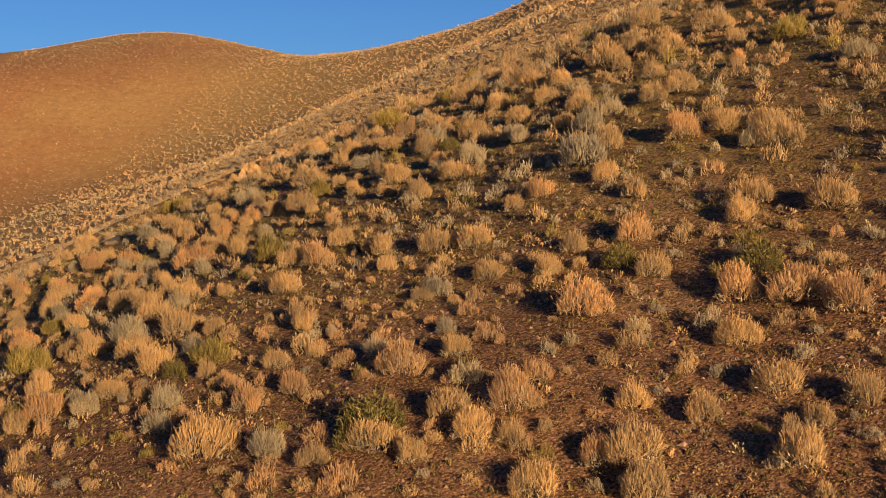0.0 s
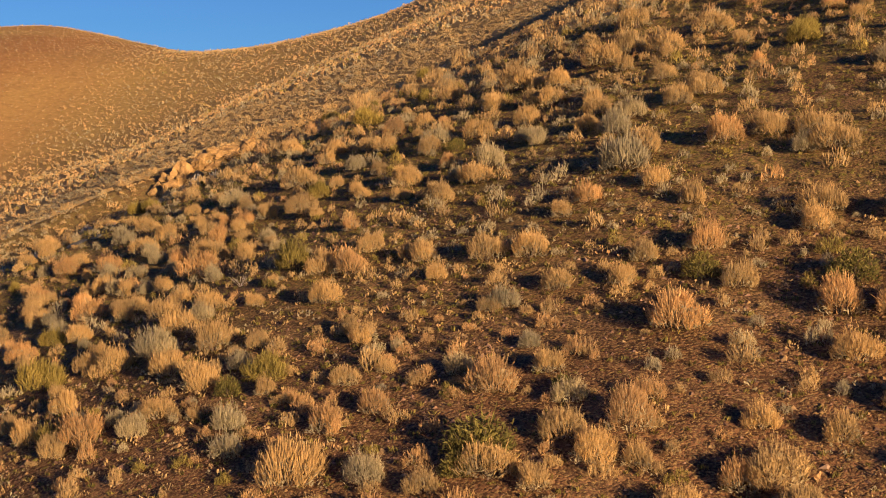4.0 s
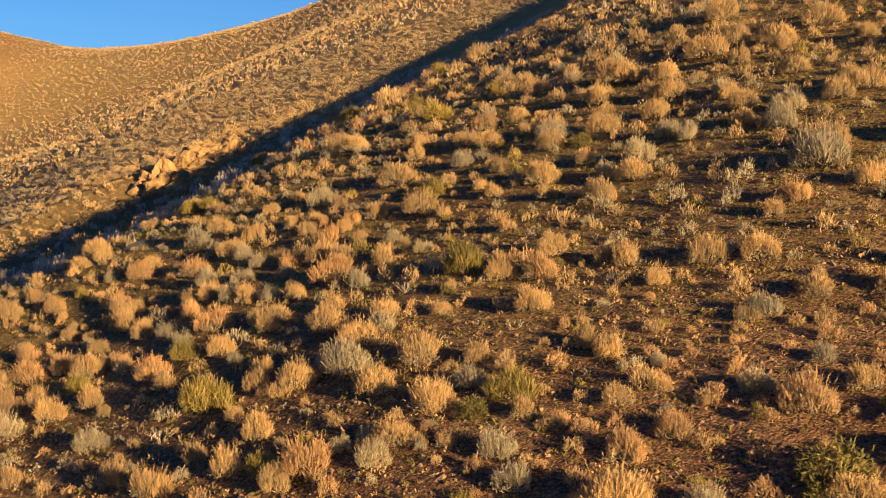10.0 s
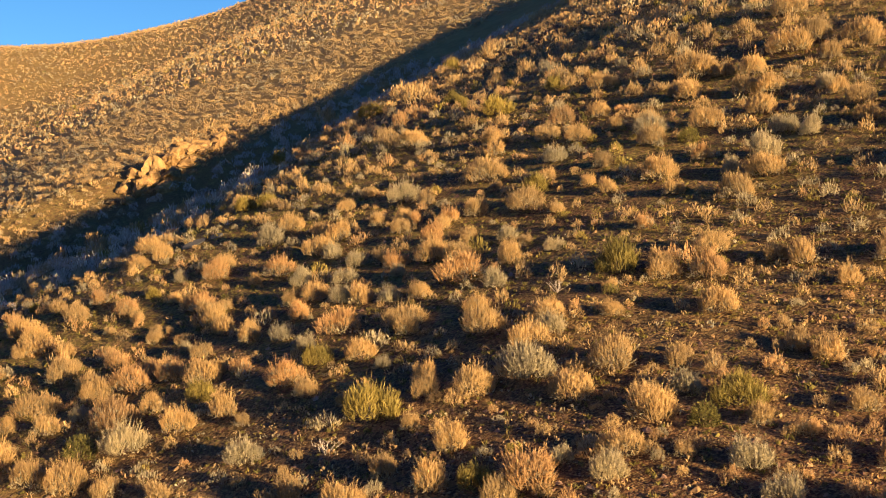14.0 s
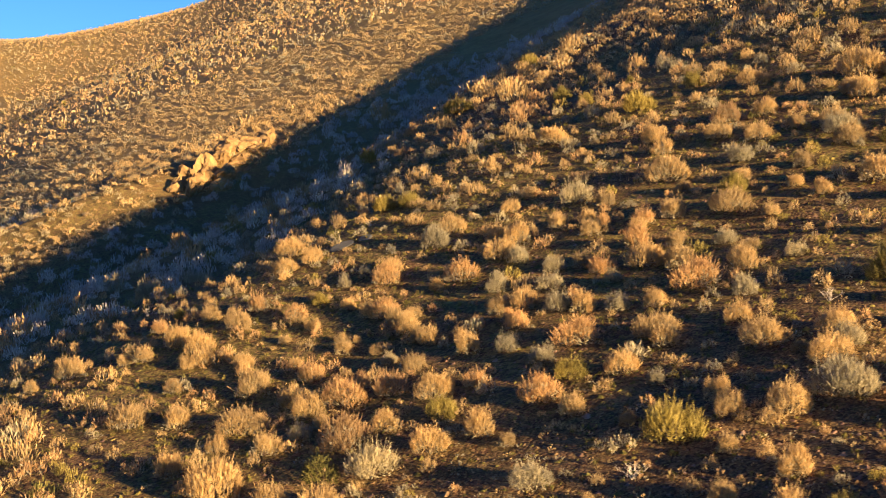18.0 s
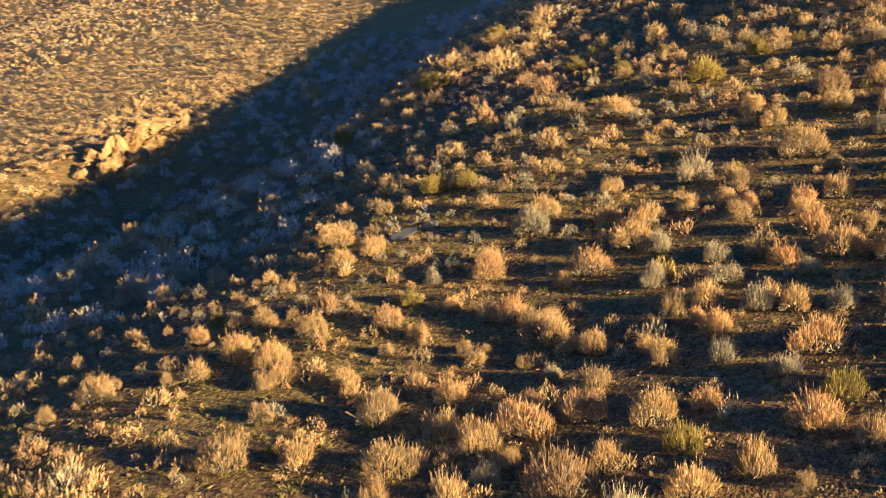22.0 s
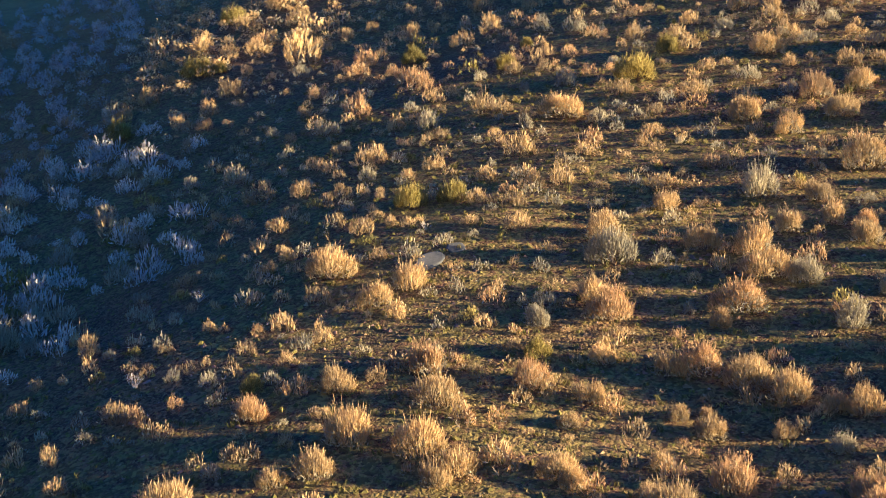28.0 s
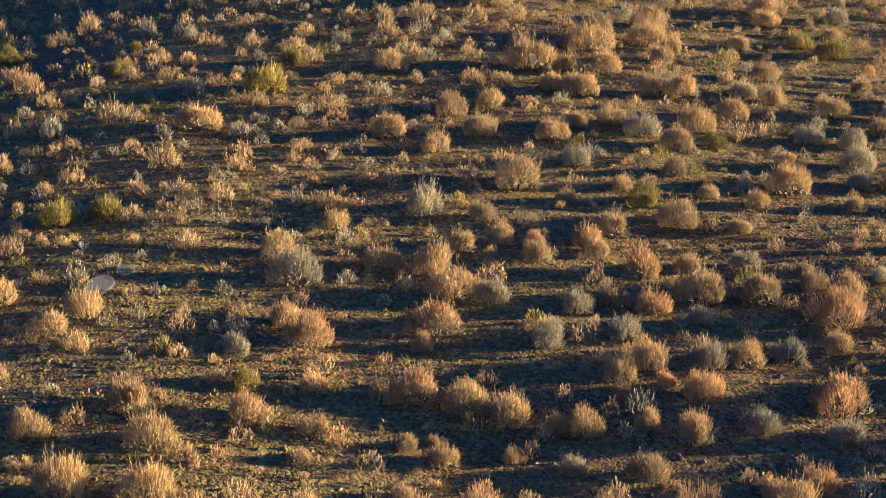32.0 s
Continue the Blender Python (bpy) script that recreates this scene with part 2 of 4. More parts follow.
# finer swells and dips of the near slope and its gully, on evenly spaced ranges
SWELLS = np.array([
    (0.00, -0.04, -0.06, -0.09, -0.10, -0.06, 0.08, 0.02, -0.27, -0.38, -0.21, -0.27, -0.24),
    (0.00, -0.04, -0.07, -0.15, -0.13, -0.01, 0.04, 0.20, 0.00, -0.01, -0.05, -0.34, -0.23),
    (0.00, 0.03, 0.09, -0.16, -0.30, -0.23, -0.26, 0.01, -0.02, -0.02, -0.04, -0.16, -0.17),
    (0.00, 0.06, 0.13, 0.24, 0.31, 0.04, -0.22, -0.23, -0.17, -0.23, -0.10, -0.12, -0.13),
    (0.00, 0.08, -0.13, -0.64, -0.35, -0.15, -0.29, -0.17, 0.09, 0.00, -0.10, -0.10, -0.10),
    (0.00, 0.08, 0.26, -0.11, -0.42, -0.34, -0.81, -0.50, -0.07, 0.02, -0.09, -0.08, -0.08),
    (0.00, -0.05, -0.15, 0.05, 0.19, 0.23, -0.00, 0.06, -0.03, -0.04, -0.08, -0.07, -0.07),
    (0.00, 0.01, -0.13, -0.05, 0.28, 0.22, 0.17, 0.13, 0.03, -0.03, -0.06, -0.06, -0.06),
    (0.00, 0.22, 0.65, 0.36, 0.09, 0.13, 0.16, 0.08, 0.01, -0.04, -0.05, -0.05, -0.05),
    (0.00, 0.00, 0.00, 0.00, 0.00, 0.00, 0.00, 0.00, 0.00, 0.00, 0.00, 0.00, 0.00),
])


# the line of the gully between the near slope and the spur
GULLY = ((-50.6, 84.8), (-34.6, 95.8), (-15.6, 126.8))


def spline(t):
    return (-0.5 * t ** 3 + t ** 2 - 0.5 * t, 1.5 * t ** 3 - 2.5 * t ** 2 + 1, -1.5 * t ** 3 + 2 * t ** 2 + 0.5 * t, 0.5 * t ** 3 - 0.5 * t ** 2)


def lumps(x, y, cell, seed):
    """Smooth value noise in -1..1."""
    def rnd(i, j):
        s = np.sin(i * 127.1 + j * 311.7 + seed * 74.7) * 43758.5453
        return (s - np.floor(s)) * 2 - 1
    u, v = x / cell, y / cell
    i, j = np.floor(u), np.floor(v)
    a, b = u - i, v - j
    a, b = a * a * (3 - 2 * a), b * b * (3 - 2 * b)
    return (rnd(i, j) * (1 - a) + rnd(i + 1, j) * a) * (1 - b) + (rnd(i, j + 1) * (1 - a) + rnd(i + 1, j + 1) * a) * b


def surface(net, u, v):
    """Smooth surface through a net of heights at fractional column u and row v."""
    rows, cols = net.shape
    u, v = np.clip(u, 0, cols - 1), np.clip(v, 0, rows - 1)
    iu, iv = np.minimum(u.astype(int), cols - 2), np.minimum(v.astype(int), rows - 2)
    wu, wv = spline(u - iu), spline(v - iv)
    h = np.zeros_like(u)
    for i in range(4):
        for j in range(4):
            h += wu[i] * wv[j] * net[np.clip(iv + j - 1, 0, rows - 1), np.clip(iu + i - 1, 0, cols - 1)]
    return h


def ridge(x, y, a, b, high, wide):
    """A rounded crest from a to b."""
    dx, dy = b[0] - a[0], b[1] - a[1]
    t = np.clip(((x - a[0]) * dx + (y - a[1]) * dy) / (dx * dx + dy * dy), 0, 1)
    d = np.hypot(x - a[0] - t * dx, y - a[1] - t * dy)
    return high * np.exp(-(d / wide) ** 2)


def land(x, y):
    """Height of the ground at arrays x, y."""
    x, y = np.asarray(x, float), np.asarray(y, float)
    bear, rng = np.degrees(np.arctan2(x - FAN_X, y - FAN_Y)), np.hypot(x - FAN_X, y - FAN_Y)
    h = surface(HEIGHTS, (bear - BEAR_0) / BEAR_STEP, np.log(np.maximum(rng, 1) / RANGE_0) / math.log(RANGE_STEP))
    h += surface(SWELLS, (bear + 10.0) / 2.5, (rng - 94.0) / 10.0)
    h += ridge(x, y, (-38.5, 109.0), (-55.0, 106.5), 1.1, 2.6)
    h -= ridge(x, y, *GULLY[:2], 1.4, 7.5) + ridge(x, y, *GULLY[1:], 1.4, 7.5)
    away = np.clip((np.abs(bear - 0) - 24) / 130, 0, 1)
    away = away * away * (3 - 2 * away)
    ring = 4.0 + 0.02 * np.minimum(rng, 550)
    h = h * (1 - away) + ring * away
    inner = np.clip(rng / RANGE_0, 0, 1)
    h = h * inner + (-4.0) * (1 - inner)
    out = np.maximum(rng - 548, 0)
    h = h - 55 * (1 - np.exp(-out / 320)) - 0.02 * out
    near = np.clip((260 - rng) / 100, 0, 1)
    return h + lumps(x, y, 6.5, 1) * 0.16 + near * (lumps(x, y, 1.9, 2) * 0.06 + lumps(x, y, 0.75, 3) * 0.025) + (1 - near) * lumps(x, y, 26, 4) * 0.5


def mesh_of(name, verts, faces, mats, index=None, smooth=False):
    """A mesh from arrays; every face has as many corners as the array has columns."""
    me = bpy.data.meshes.new(name)
    verts, faces = np.asarray(verts, np.float32), np.asarray(faces, np.int32)
    n, k = faces.shape
    me.vertices.add(len(verts))
    me.vertices.foreach_set("co", verts.ravel())
    me.loops.add(n * k)
    me.loops.foreach_set("vertex_index", faces.ravel())
    me.polygons.add(n)
    me.polygons.foreach_set("loop_start", np.arange(0, n * k, k, dtype=np.int32))
    for m in mats:
        me.materials.append(m)
    if index is not None:
        me.polygons.foreach_set("material_index", np.asarray(index, np.int32))
    me.polygons.foreach_set("use_smooth", np.full(n, smooth))
    me.update(calc_edges=True)
    me.validate()
    return me


def build_ground():
    """One sheet: fine over the slopes in sight, coarse behind and out to the horizon."""
    bears = np.concatenate([np.arange(-180, -30, 5.0), np.arange(-30, -24, 1.0), np.concatenate([np.arange(-24, -13, 0.3), np.arange(-13, 21, 0.18), np.arange(21, 34, 0.4)]), np.arange(34, 46, 1.0), np.arange(46, 180.1, 5.0)])
    r, ranges = 88.0, [1.0, 20, 40, 55, 66, 74, 80, 84]
    while r < 560:
        ranges.append(r)
        r += 0.38 if r < 130 else 0.38 + (r - 130) * 0.009
    ranges += [580, 620, 690, 780, 950, 1250, 1700, 2400, 3400, 4600]
    B, R = np.meshgrid(np.radians(bears), np.array(ranges))
    x, y = FAN_X + R * np.sin(B), FAN_Y + R * np.cos(B)
    z = land(x.ravel(), y.ravel())
    nr, nb = B.shape
    idx = np.arange(nr * nb).reshape(nr, nb)
    f = np.stack([idx[:-1, :-1], idx[:-1, 1:], idx[1:, 1:], idx[1:, :-1]], -1).reshape(-1, 4)[:, ::-1]
    ob = new("ground", mesh_of("ground", np.stack([x.ravel(), y.ravel(), z], 1), f, [SOIL], smooth=True))
    return tagged(ob, "steep red-brown stony hillside with gullies and spurs", "ground", kind="structure")


ground = build_ground()

# ---- shrubs ----
rng_np = np.random.default_rng(7)


def blades(base, way, length, width):
    """Slim four-cornered blades: verts (n*4, 3) and quads."""
    n = len(base)
    side = np.cross(way, rng_np.normal(0, 1, (n, 3)))
    side /= np.linalg.norm(side, axis=1)[:, None] + 1e-9
    foot = base - way * length[:, None] * 0.55
    foot[:, 2] = np.maximum(foot[:, 2], 0.0)
    tip = base + way * length[:, None] * 0.5
    v = np.stack([foot, base + side * width[:, None], tip, base - side * width[:, None]], 1).reshape(-1, 3)
    return v, np.arange(n * 4).reshape(n, 4)


def crown(n, width, tufts=16, squat=0.74, low=0.3):
    """Dry flower stalks of a bush of radius 0.5: thin blades fanning up from the root in loose tufts over a dome."""
    ca, cr = rng_np.uniform(0, 2 * np.pi, tufts), np.sqrt(rng_np.uniform(0.0, 1.0, tufts))
    ch = rng_np.uniform(0.8, 1.1, tufts)
    own = rng_np.integers(0, tufts, n)
    px = np.cos(ca[own]) * cr[own] * 0.45 + rng_np.normal(0, 0.085, n)
    py = np.sin(ca[own]) * cr[own] * 0.45 + rng_np.normal(0, 0.085, n)
    rr = np.minimum(np.hypot(px, py) / 0.56, 1.0)
    tip = np.stack([px, py, squat * ch[own] * (0.22 + 0.78 * np.sqrt(1 - rr * rr * 0.96)) * rng_np.uniform(0.78, 1.08, n)], 1)
    foot = tip * np.array([0.55, 0.55, low]) + rng_np.normal(0, 0.03, (n, 3))
    foot[:, 2] = np.maximum(foot[:, 2], 0.02)
    mid = foot + (tip - foot) * rng_np.uniform(0.5, 0.75, n)[:, None] + rng_np.normal(0, 0.012, (n, 3))
    side = np.cross(tip - foot, rng_np.normal(0, 1, (n, 3)))
    side *= (width * rng_np.uniform(0.6, 1.5, n) / (np.linalg.norm(side, axis=1) + 1e-9))[:, None]
    v = np.stack([foot, mid + side, tip, mid - side], 1).reshape(-1, 3)
    return v, np.arange(n * 4).reshape(n, 4)


def plumes(n, stalk, feather, tufts=16, squat=0.74, low=0.3):
    """Feathery stalks: each thin stalk of a crown carries three short blades near its tip."""
    v, f = crown(n, stalk, tufts, squat, low)
    q = v.reshape(n, 4, 3)
    way = q[:, 2] - q[:, 0]
    way /= np.linalg.norm(way, axis=1)[:, None] + 1e-9
    parts = [(v, f)]
    for k in range(3):
        d = way + rng_np.normal(0, 0.3, (n, 3))
        d /= np.linalg.norm(d, axis=1)[:, None]
        at = q[:, 2] - way * rng_np.uniform(0.0, 0.16, n)[:, None]
        parts.append(blades(at, d, rng_np.uniform(0.06, 0.13, n), feather * rng_np.uniform(0.6, 1.4, n)))
    return together(*parts)[:2]


def dome(n, width, lobes=7, tall=1.15, short=1.0):
    """Upright sprigs standing close together over several rounded lobes, which make up a bush of radius 0.5."""
    ca, cr = rng_np.uniform(0, 2 * np.pi, lobes), 0.33 * np.sqrt(rng_np.uniform(0, 1, lobes))
    rad = rng_np.uniform(0.13, 0.28, lobes)
    mid = np.stack([np.cos(ca) * cr, np.sin(ca) * cr, (0.36 - 0.62 * cr) * rng_np.uniform(0.6, 1.3, lobes)], 1)
    own = rng_np.integers(0, lobes, n * 4)
    d = rng_np.normal(0, 1, (n * 4, 3))
    d[:, 2] = np.abs(d[:, 2]) * 1.1 - 0.25
    d /= np.linalg.norm(d, axis=1)[:, None]
    p = mid[own] + d * rad[own][:, None]
    inside = (np.linalg.norm(p[:, None] - mid[None], axis=2) < rad[None] * 0.93).any(1)
    order = np.argsort(inside, kind="stable")[:n]
    p, d = p[order], d[order]
    way = d * 0.55 + np.array([0, 0, 0.75]) + rng_np.normal(0, 0.22, (n, 3))
    way /= np.linalg.norm(way, axis=1)[:, None]
    long = rng_np.uniform(0.12, 0.26, n) * short
    tip = p + way * (rng_np.uniform(0.0, 0.12, n) * rng_np.uniform(0.1, 1.6, n) * short)[:, None]
    foot = tip - way * long[:, None]
    tip[:, 2], foot[:, 2] = np.maximum(tip[:, 2] * tall, 0.08), np.maximum(foot[:, 2] * tall, 0.0)
    at = foot + (tip - foot) * rng_np.uniform(0.5, 0.8, n)[:, None]
    side = np.cross(tip - foot, d + rng_np.normal(0, 0.55, (n, 3)))
    side *= (width * rng_np.uniform(0.6, 1.5, n) / (np.linalg.norm(side, axis=1) + 1e-9))[:, None]
    return np.stack([foot, at + side, tip, at - side], 1).reshape(-1, 3), np.arange(n * 4).reshape(n, 4)


def leaf_mass(n, length, width, squat=0.5):
    """Short leaves pointing every way through the body of the bush."""
    d = rng_np.normal(0, 1, (n, 3))
    d[:, 2] = np.abs(d[:, 2])
    d *= (rng_np.uniform(0.35, 1.0, n) ** 0.5 / np.linalg.norm(d, axis=1))[:, None]
    base = d * np.array([0.47, 0.47, squat]) + np.array([0, 0, 0.05])
    way = d * 0.8 + rng_np.normal(0, 0.6, (n, 3)) + np.array([0, 0, 0.35])
    way /= np.linalg.norm(way, axis=1)[:, None]
    return blades(base, way, length * rng_np.uniform(0.6, 1.4, n), width * rng_np.uniform(0.6, 1.4, n))


def together(*pieces):
    """Several shapes as one: verts, faces, and which piece each face comes from."""
    vs, fs, ks, o = [], [], [], 0
    for k, (v, f) in enumerate(pieces):
        vs.append(v)
        fs.append(f + o)
        ks.append(np.full(len(f), k))
        o += len(v)
    return np.concatenate(vs), np.concatenate(fs), np.concatenate(ks)


def sticks(paths, thick, joined=False):
    """Tapered three-sided sticks along bent paths; joined ones grow from one shared root."""
    vs, fs = [], []
    for p in paths:
        o, m = len(vs), len(p)
        for q, pt in enumerate(p):
            w = thick * (1 - 0.85 * q / (m - 1))
            for k in range(3):
                vs.append(np.array(pt) + np.array([math.cos(k * 2.094) * w, math.sin(k * 2.094) * w, 0.0]))
        for q in range(m - 1):
            for k in range(3):
                fs.append((o + q * 3 + k, o + q * 3 + (k + 1) % 3, o + q * 3 + 3 + (k + 1) % 3, o + q * 3 + 3 + k))
    vs, fs = np.array(vs), np.array(fs)
    if joined:
        step = 3 * len(paths[0])
        fs = np.where(fs % step < 3, fs % step, fs)
    return vs, fs


def fan_paths(n, wide, tall, crook):
    """Stems leaving one root, bent outwards and up."""
    out = []
    for k in range(n):
        a, s = rng_np.uniform(0, 2 * np.pi), math.sqrt(rng_np.uniform(0.05, 1.0))
        d = np.array([math.cos(a) * wide * s, math.sin(a) * wide * s, 0.0])
        h = tall * (1.05 - 0.45 * s)
        p = [(0, 0, -0.06)]
        for f, g in ((0.3, 0.3), (0.65, 0.62), (1.0, 1.0)):
            p.append(d * f + np.array([0, 0, h * g]) + rng_np.normal(0, crook, 3) * f)
        out.append(p)
    return out


def twig_paths(paths, per, long):
    """Side twigs off the upper half of each path."""
    out = []
    for p in paths:
        for k in range(per):
            a = np.array(p[1]) + (np.array(p[3]) - np.array(p[1])) * rng_np.uniform(0.2, 0.95)
            w = rng_np.normal(0, 1, 3) + np.array([0, 0, 0.6])
            w = w / np.linalg.norm(w) * long * rng_np.uniform(0.5, 1.2)
            out.append([a, a + w * 0.5 + rng_np.normal(0, long * 0.08, 3), a + w])
    return out


# where bushes stand: x, y, width, kind (0 straw, 1 grey, 2 russet, 3 rabbitbrush, 4 bitterbrush, 5 dead)
GROWN = []
GROWN += [
    (-2.2, 29.0, 1.05, 0), (-4.6, 29.1, 0.95, 0), (0.9, 29.3, 1.03, 0), (-3.3, 30.0, 0.85, 2), (-2.6, 30.1, 1.33, 0), (-7.5, 30.2, 0.73, 0),
    (1.3, 30.4, 0.71, 0), (-9.9, 30.5, 0.74, 0), (-5.4, 30.8, 0.73, 0), (2.2, 30.8, 0.84, 0), (-8.5, 30.8, 1.24, 0), (-9.2, 30.9, 0.75, 4),
    (-6.3, 30.9, 0.99, 0), (-1.1, 31.2, 0.85, 0), (-11.3, 31.2, 0.94, 1), (-8.8, 31.5, 1.90, 4), (-13.0, 31.5, 1.55, 0), (0.5, 31.7, 1.24, 0),
    (-2.7, 31.7, 0.75, 0), (-7.0, 31.8, 1.02, 0), (-5.5, 31.8, 1.14, 2), (-5.1, 32.9, 0.79, 2), (-6.9, 33.1, 0.80, 1), (-15.0, 33.2, 0.82, 1),
]
GROWN += [
    (-12.6, 33.4, 0.91, 2), (-0.4, 33.8, 1.06, 0), (-11.5, 34.0, 0.83, 2), (-8.7, 34.0, 1.24, 2), (2.2, 34.4, 1.20, 2), (-15.2, 34.5, 0.86, 1),
    (-7.4, 34.6, 0.84, 0), (-9.6, 35.1, 0.85, 1), (-13.9, 35.2, 0.49, 2), (-18.0, 35.3, 0.73, 1), (1.1, 35.4, 1.52, 2), (-16.4, 35.4, 0.49, 0),
    (-12.6, 35.6, 0.74, 0), (-20.2, 35.6, 0.74, 0), (-4.3, 35.8, 1.50, 2), (-0.4, 35.9, 1.27, 2), (-11.6, 35.9, 0.50, 0), (-14.7, 35.9, 0.62, 0),
    (-8.0, 36.0, 0.58, 1), (-19.6, 36.0, 1.37, 2), (-17.6, 36.0, 0.93, 0), (-15.8, 36.3, 0.75, 4), (-18.8, 36.3, 0.50, 1), (-20.6, 36.5, 0.76, 3),
]
GROWN += [
    (-14.9, 36.9, 1.16, 3), (-21.6, 37.1, 0.90, 0), (-16.8, 37.1, 1.10, 0), (0.1, 37.2, 1.32, 4), (-11.5, 37.2, 0.39, 1), (-23.5, 37.5, 1.04, 0),
    (-2.7, 37.7, 0.90, 0), (-15.9, 37.9, 0.80, 1), (-12.5, 38.1, 0.80, 0), (-22.6, 38.3, 0.67, 0), (-21.1, 38.4, 0.80, 0), (-3.6, 38.4, 1.07, 4),
    (-9.2, 38.5, 0.63, 0), (-8.8, 38.6, 0.86, 1), (-18.3, 38.8, 0.97, 0), (-13.1, 38.8, 0.68, 0), (-5.7, 38.8, 0.78, 0), (-24.8, 39.1, 0.82, 0),
    (-7.4, 39.1, 0.79, 0), (-15.8, 39.2, 0.69, 0), (-17.2, 39.8, 1.12, 0), (-5.1, 39.8, 0.80, 0), (-3.4, 39.9, 1.12, 2), (2.1, 40.0, 1.40, 0),
]
GROWN += [
    (-22.0, 40.1, 0.56, 0), (-0.4, 40.3, 0.96, 0), (-17.8, 40.3, 0.36, 0), (-24.0, 40.5, 0.86, 5), (-19.2, 40.6, 1.29, 1), (-20.4, 40.7, 1.03, 0),
    (-0.1, 41.2, 1.30, 0), (-22.9, 41.2, 1.30, 3), (-28.2, 41.3, 0.73, 0), (-21.6, 41.4, 0.73, 0), (-14.3, 41.4, 1.03, 0), (-8.3, 41.5, 1.01, 0),
    (-11.0, 41.5, 0.67, 0), (-26.1, 41.6, 0.94, 1), (-9.6, 42.1, 1.12, 0), (-19.0, 42.2, 1.06, 0), (-23.0, 42.3, 0.49, 0), (-21.6, 42.4, 0.62, 0),
    (-29.7, 42.5, 0.75, 0), (-23.7, 42.6, 0.49, 0), (-18.4, 42.6, 0.80, 1), (-16.8, 42.7, 0.61, 0), (-3.6, 42.9, 0.86, 0), (-19.4, 43.1, 0.46, 0),
]
GROWN += [
    (-11.6, 43.3, 0.89, 0), (-18.4, 43.3, 0.93, 0), (-30.9, 43.4, 1.08, 0), (-26.4, 43.7, 0.44, 0), (-14.1, 43.8, 1.09, 2), (-7.5, 43.9, 0.71, 0),
    (-22.7, 44.0, 0.52, 1), (-20.0, 44.0, 1.18, 0), (-12.2, 44.0, 0.79, 0), (-24.8, 44.1, 0.71, 0), (-32.1, 44.2, 0.95, 0), (-16.6, 44.2, 0.48, 0),
    (-15.1, 44.3, 0.88, 0), (-6.8, 44.5, 0.90, 2), (-29.6, 44.6, 1.16, 1), (-4.7, 44.6, 0.90, 0), (-27.0, 44.6, 0.85, 0), (-28.2, 44.7, 0.91, 0),
    (-15.1, 45.0, 0.75, 0), (-30.9, 45.0, 1.04, 4), (0.8, 45.0, 1.43, 0), (-23.3, 45.1, 0.80, 0), (-17.9, 45.2, 0.79, 5), (-25.4, 45.2, 1.07, 2),
]
GROWN += [
    (-13.6, 45.3, 0.98, 0), (-0.1, 45.3, 0.90, 1), (-16.2, 45.4, 1.15, 3), (-33.6, 45.5, 1.43, 0), (-22.0, 45.8, 0.76, 0), (-24.5, 45.8, 0.82, 3),
    (-20.1, 45.9, 0.70, 0), (-27.8, 46.1, 0.75, 3), (-30.3, 46.3, 1.35, 2), (0.4, 46.5, 1.28, 0), (-22.1, 46.6, 1.18, 0), (-29.2, 46.6, 0.82, 0),
    (-5.6, 46.7, 1.70, 1), (-32.4, 47.1, 0.82, 0), (-1.0, 47.1, 1.32, 0), (-34.9, 47.2, 0.82, 0), (-2.4, 47.2, 1.14, 2), (-26.8, 47.3, 0.64, 2),
    (-19.5, 47.4, 0.66, 1), (-27.9, 47.4, 0.99, 0), (-25.0, 47.4, 0.80, 1), (-31.5, 47.5, 0.70, 1), (-23.9, 47.8, 1.24, 2), (-4.9, 47.9, 1.16, 0),
]
GROWN += [
    (-30.9, 47.9, 0.57, 0), (-27.5, 47.9, 0.53, 0), (-33.7, 48.0, 0.63, 0), (-14.9, 48.5, 0.71, 2), (-29.0, 48.7, 0.92, 2), (-21.7, 48.7, 0.70, 0),
    (-25.8, 48.8, 0.69, 1), (-17.6, 48.9, 0.62, 1), (-33.1, 49.0, 1.30, 0), (-20.3, 49.0, 1.46, 2), (-31.3, 49.0, 1.07, 0), (-30.3, 49.1, 1.32, 2),
    (-12.0, 49.2, 1.08, 0), (-22.6, 49.4, 0.76, 1), (-18.9, 49.4, 0.84, 0), (-26.8, 49.7, 0.79, 0), (-29.8, 50.0, 0.61, 2), (-23.5, 50.0, 0.75, 0),
    (-28.4, 50.0, 0.76, 0), (-18.8, 50.2, 0.71, 0), (-25.3, 50.2, 0.77, 2), (-31.8, 50.2, 0.90, 0), (-35.0, 50.2, 0.89, 0), (-10.8, 50.3, 1.29, 0),
]
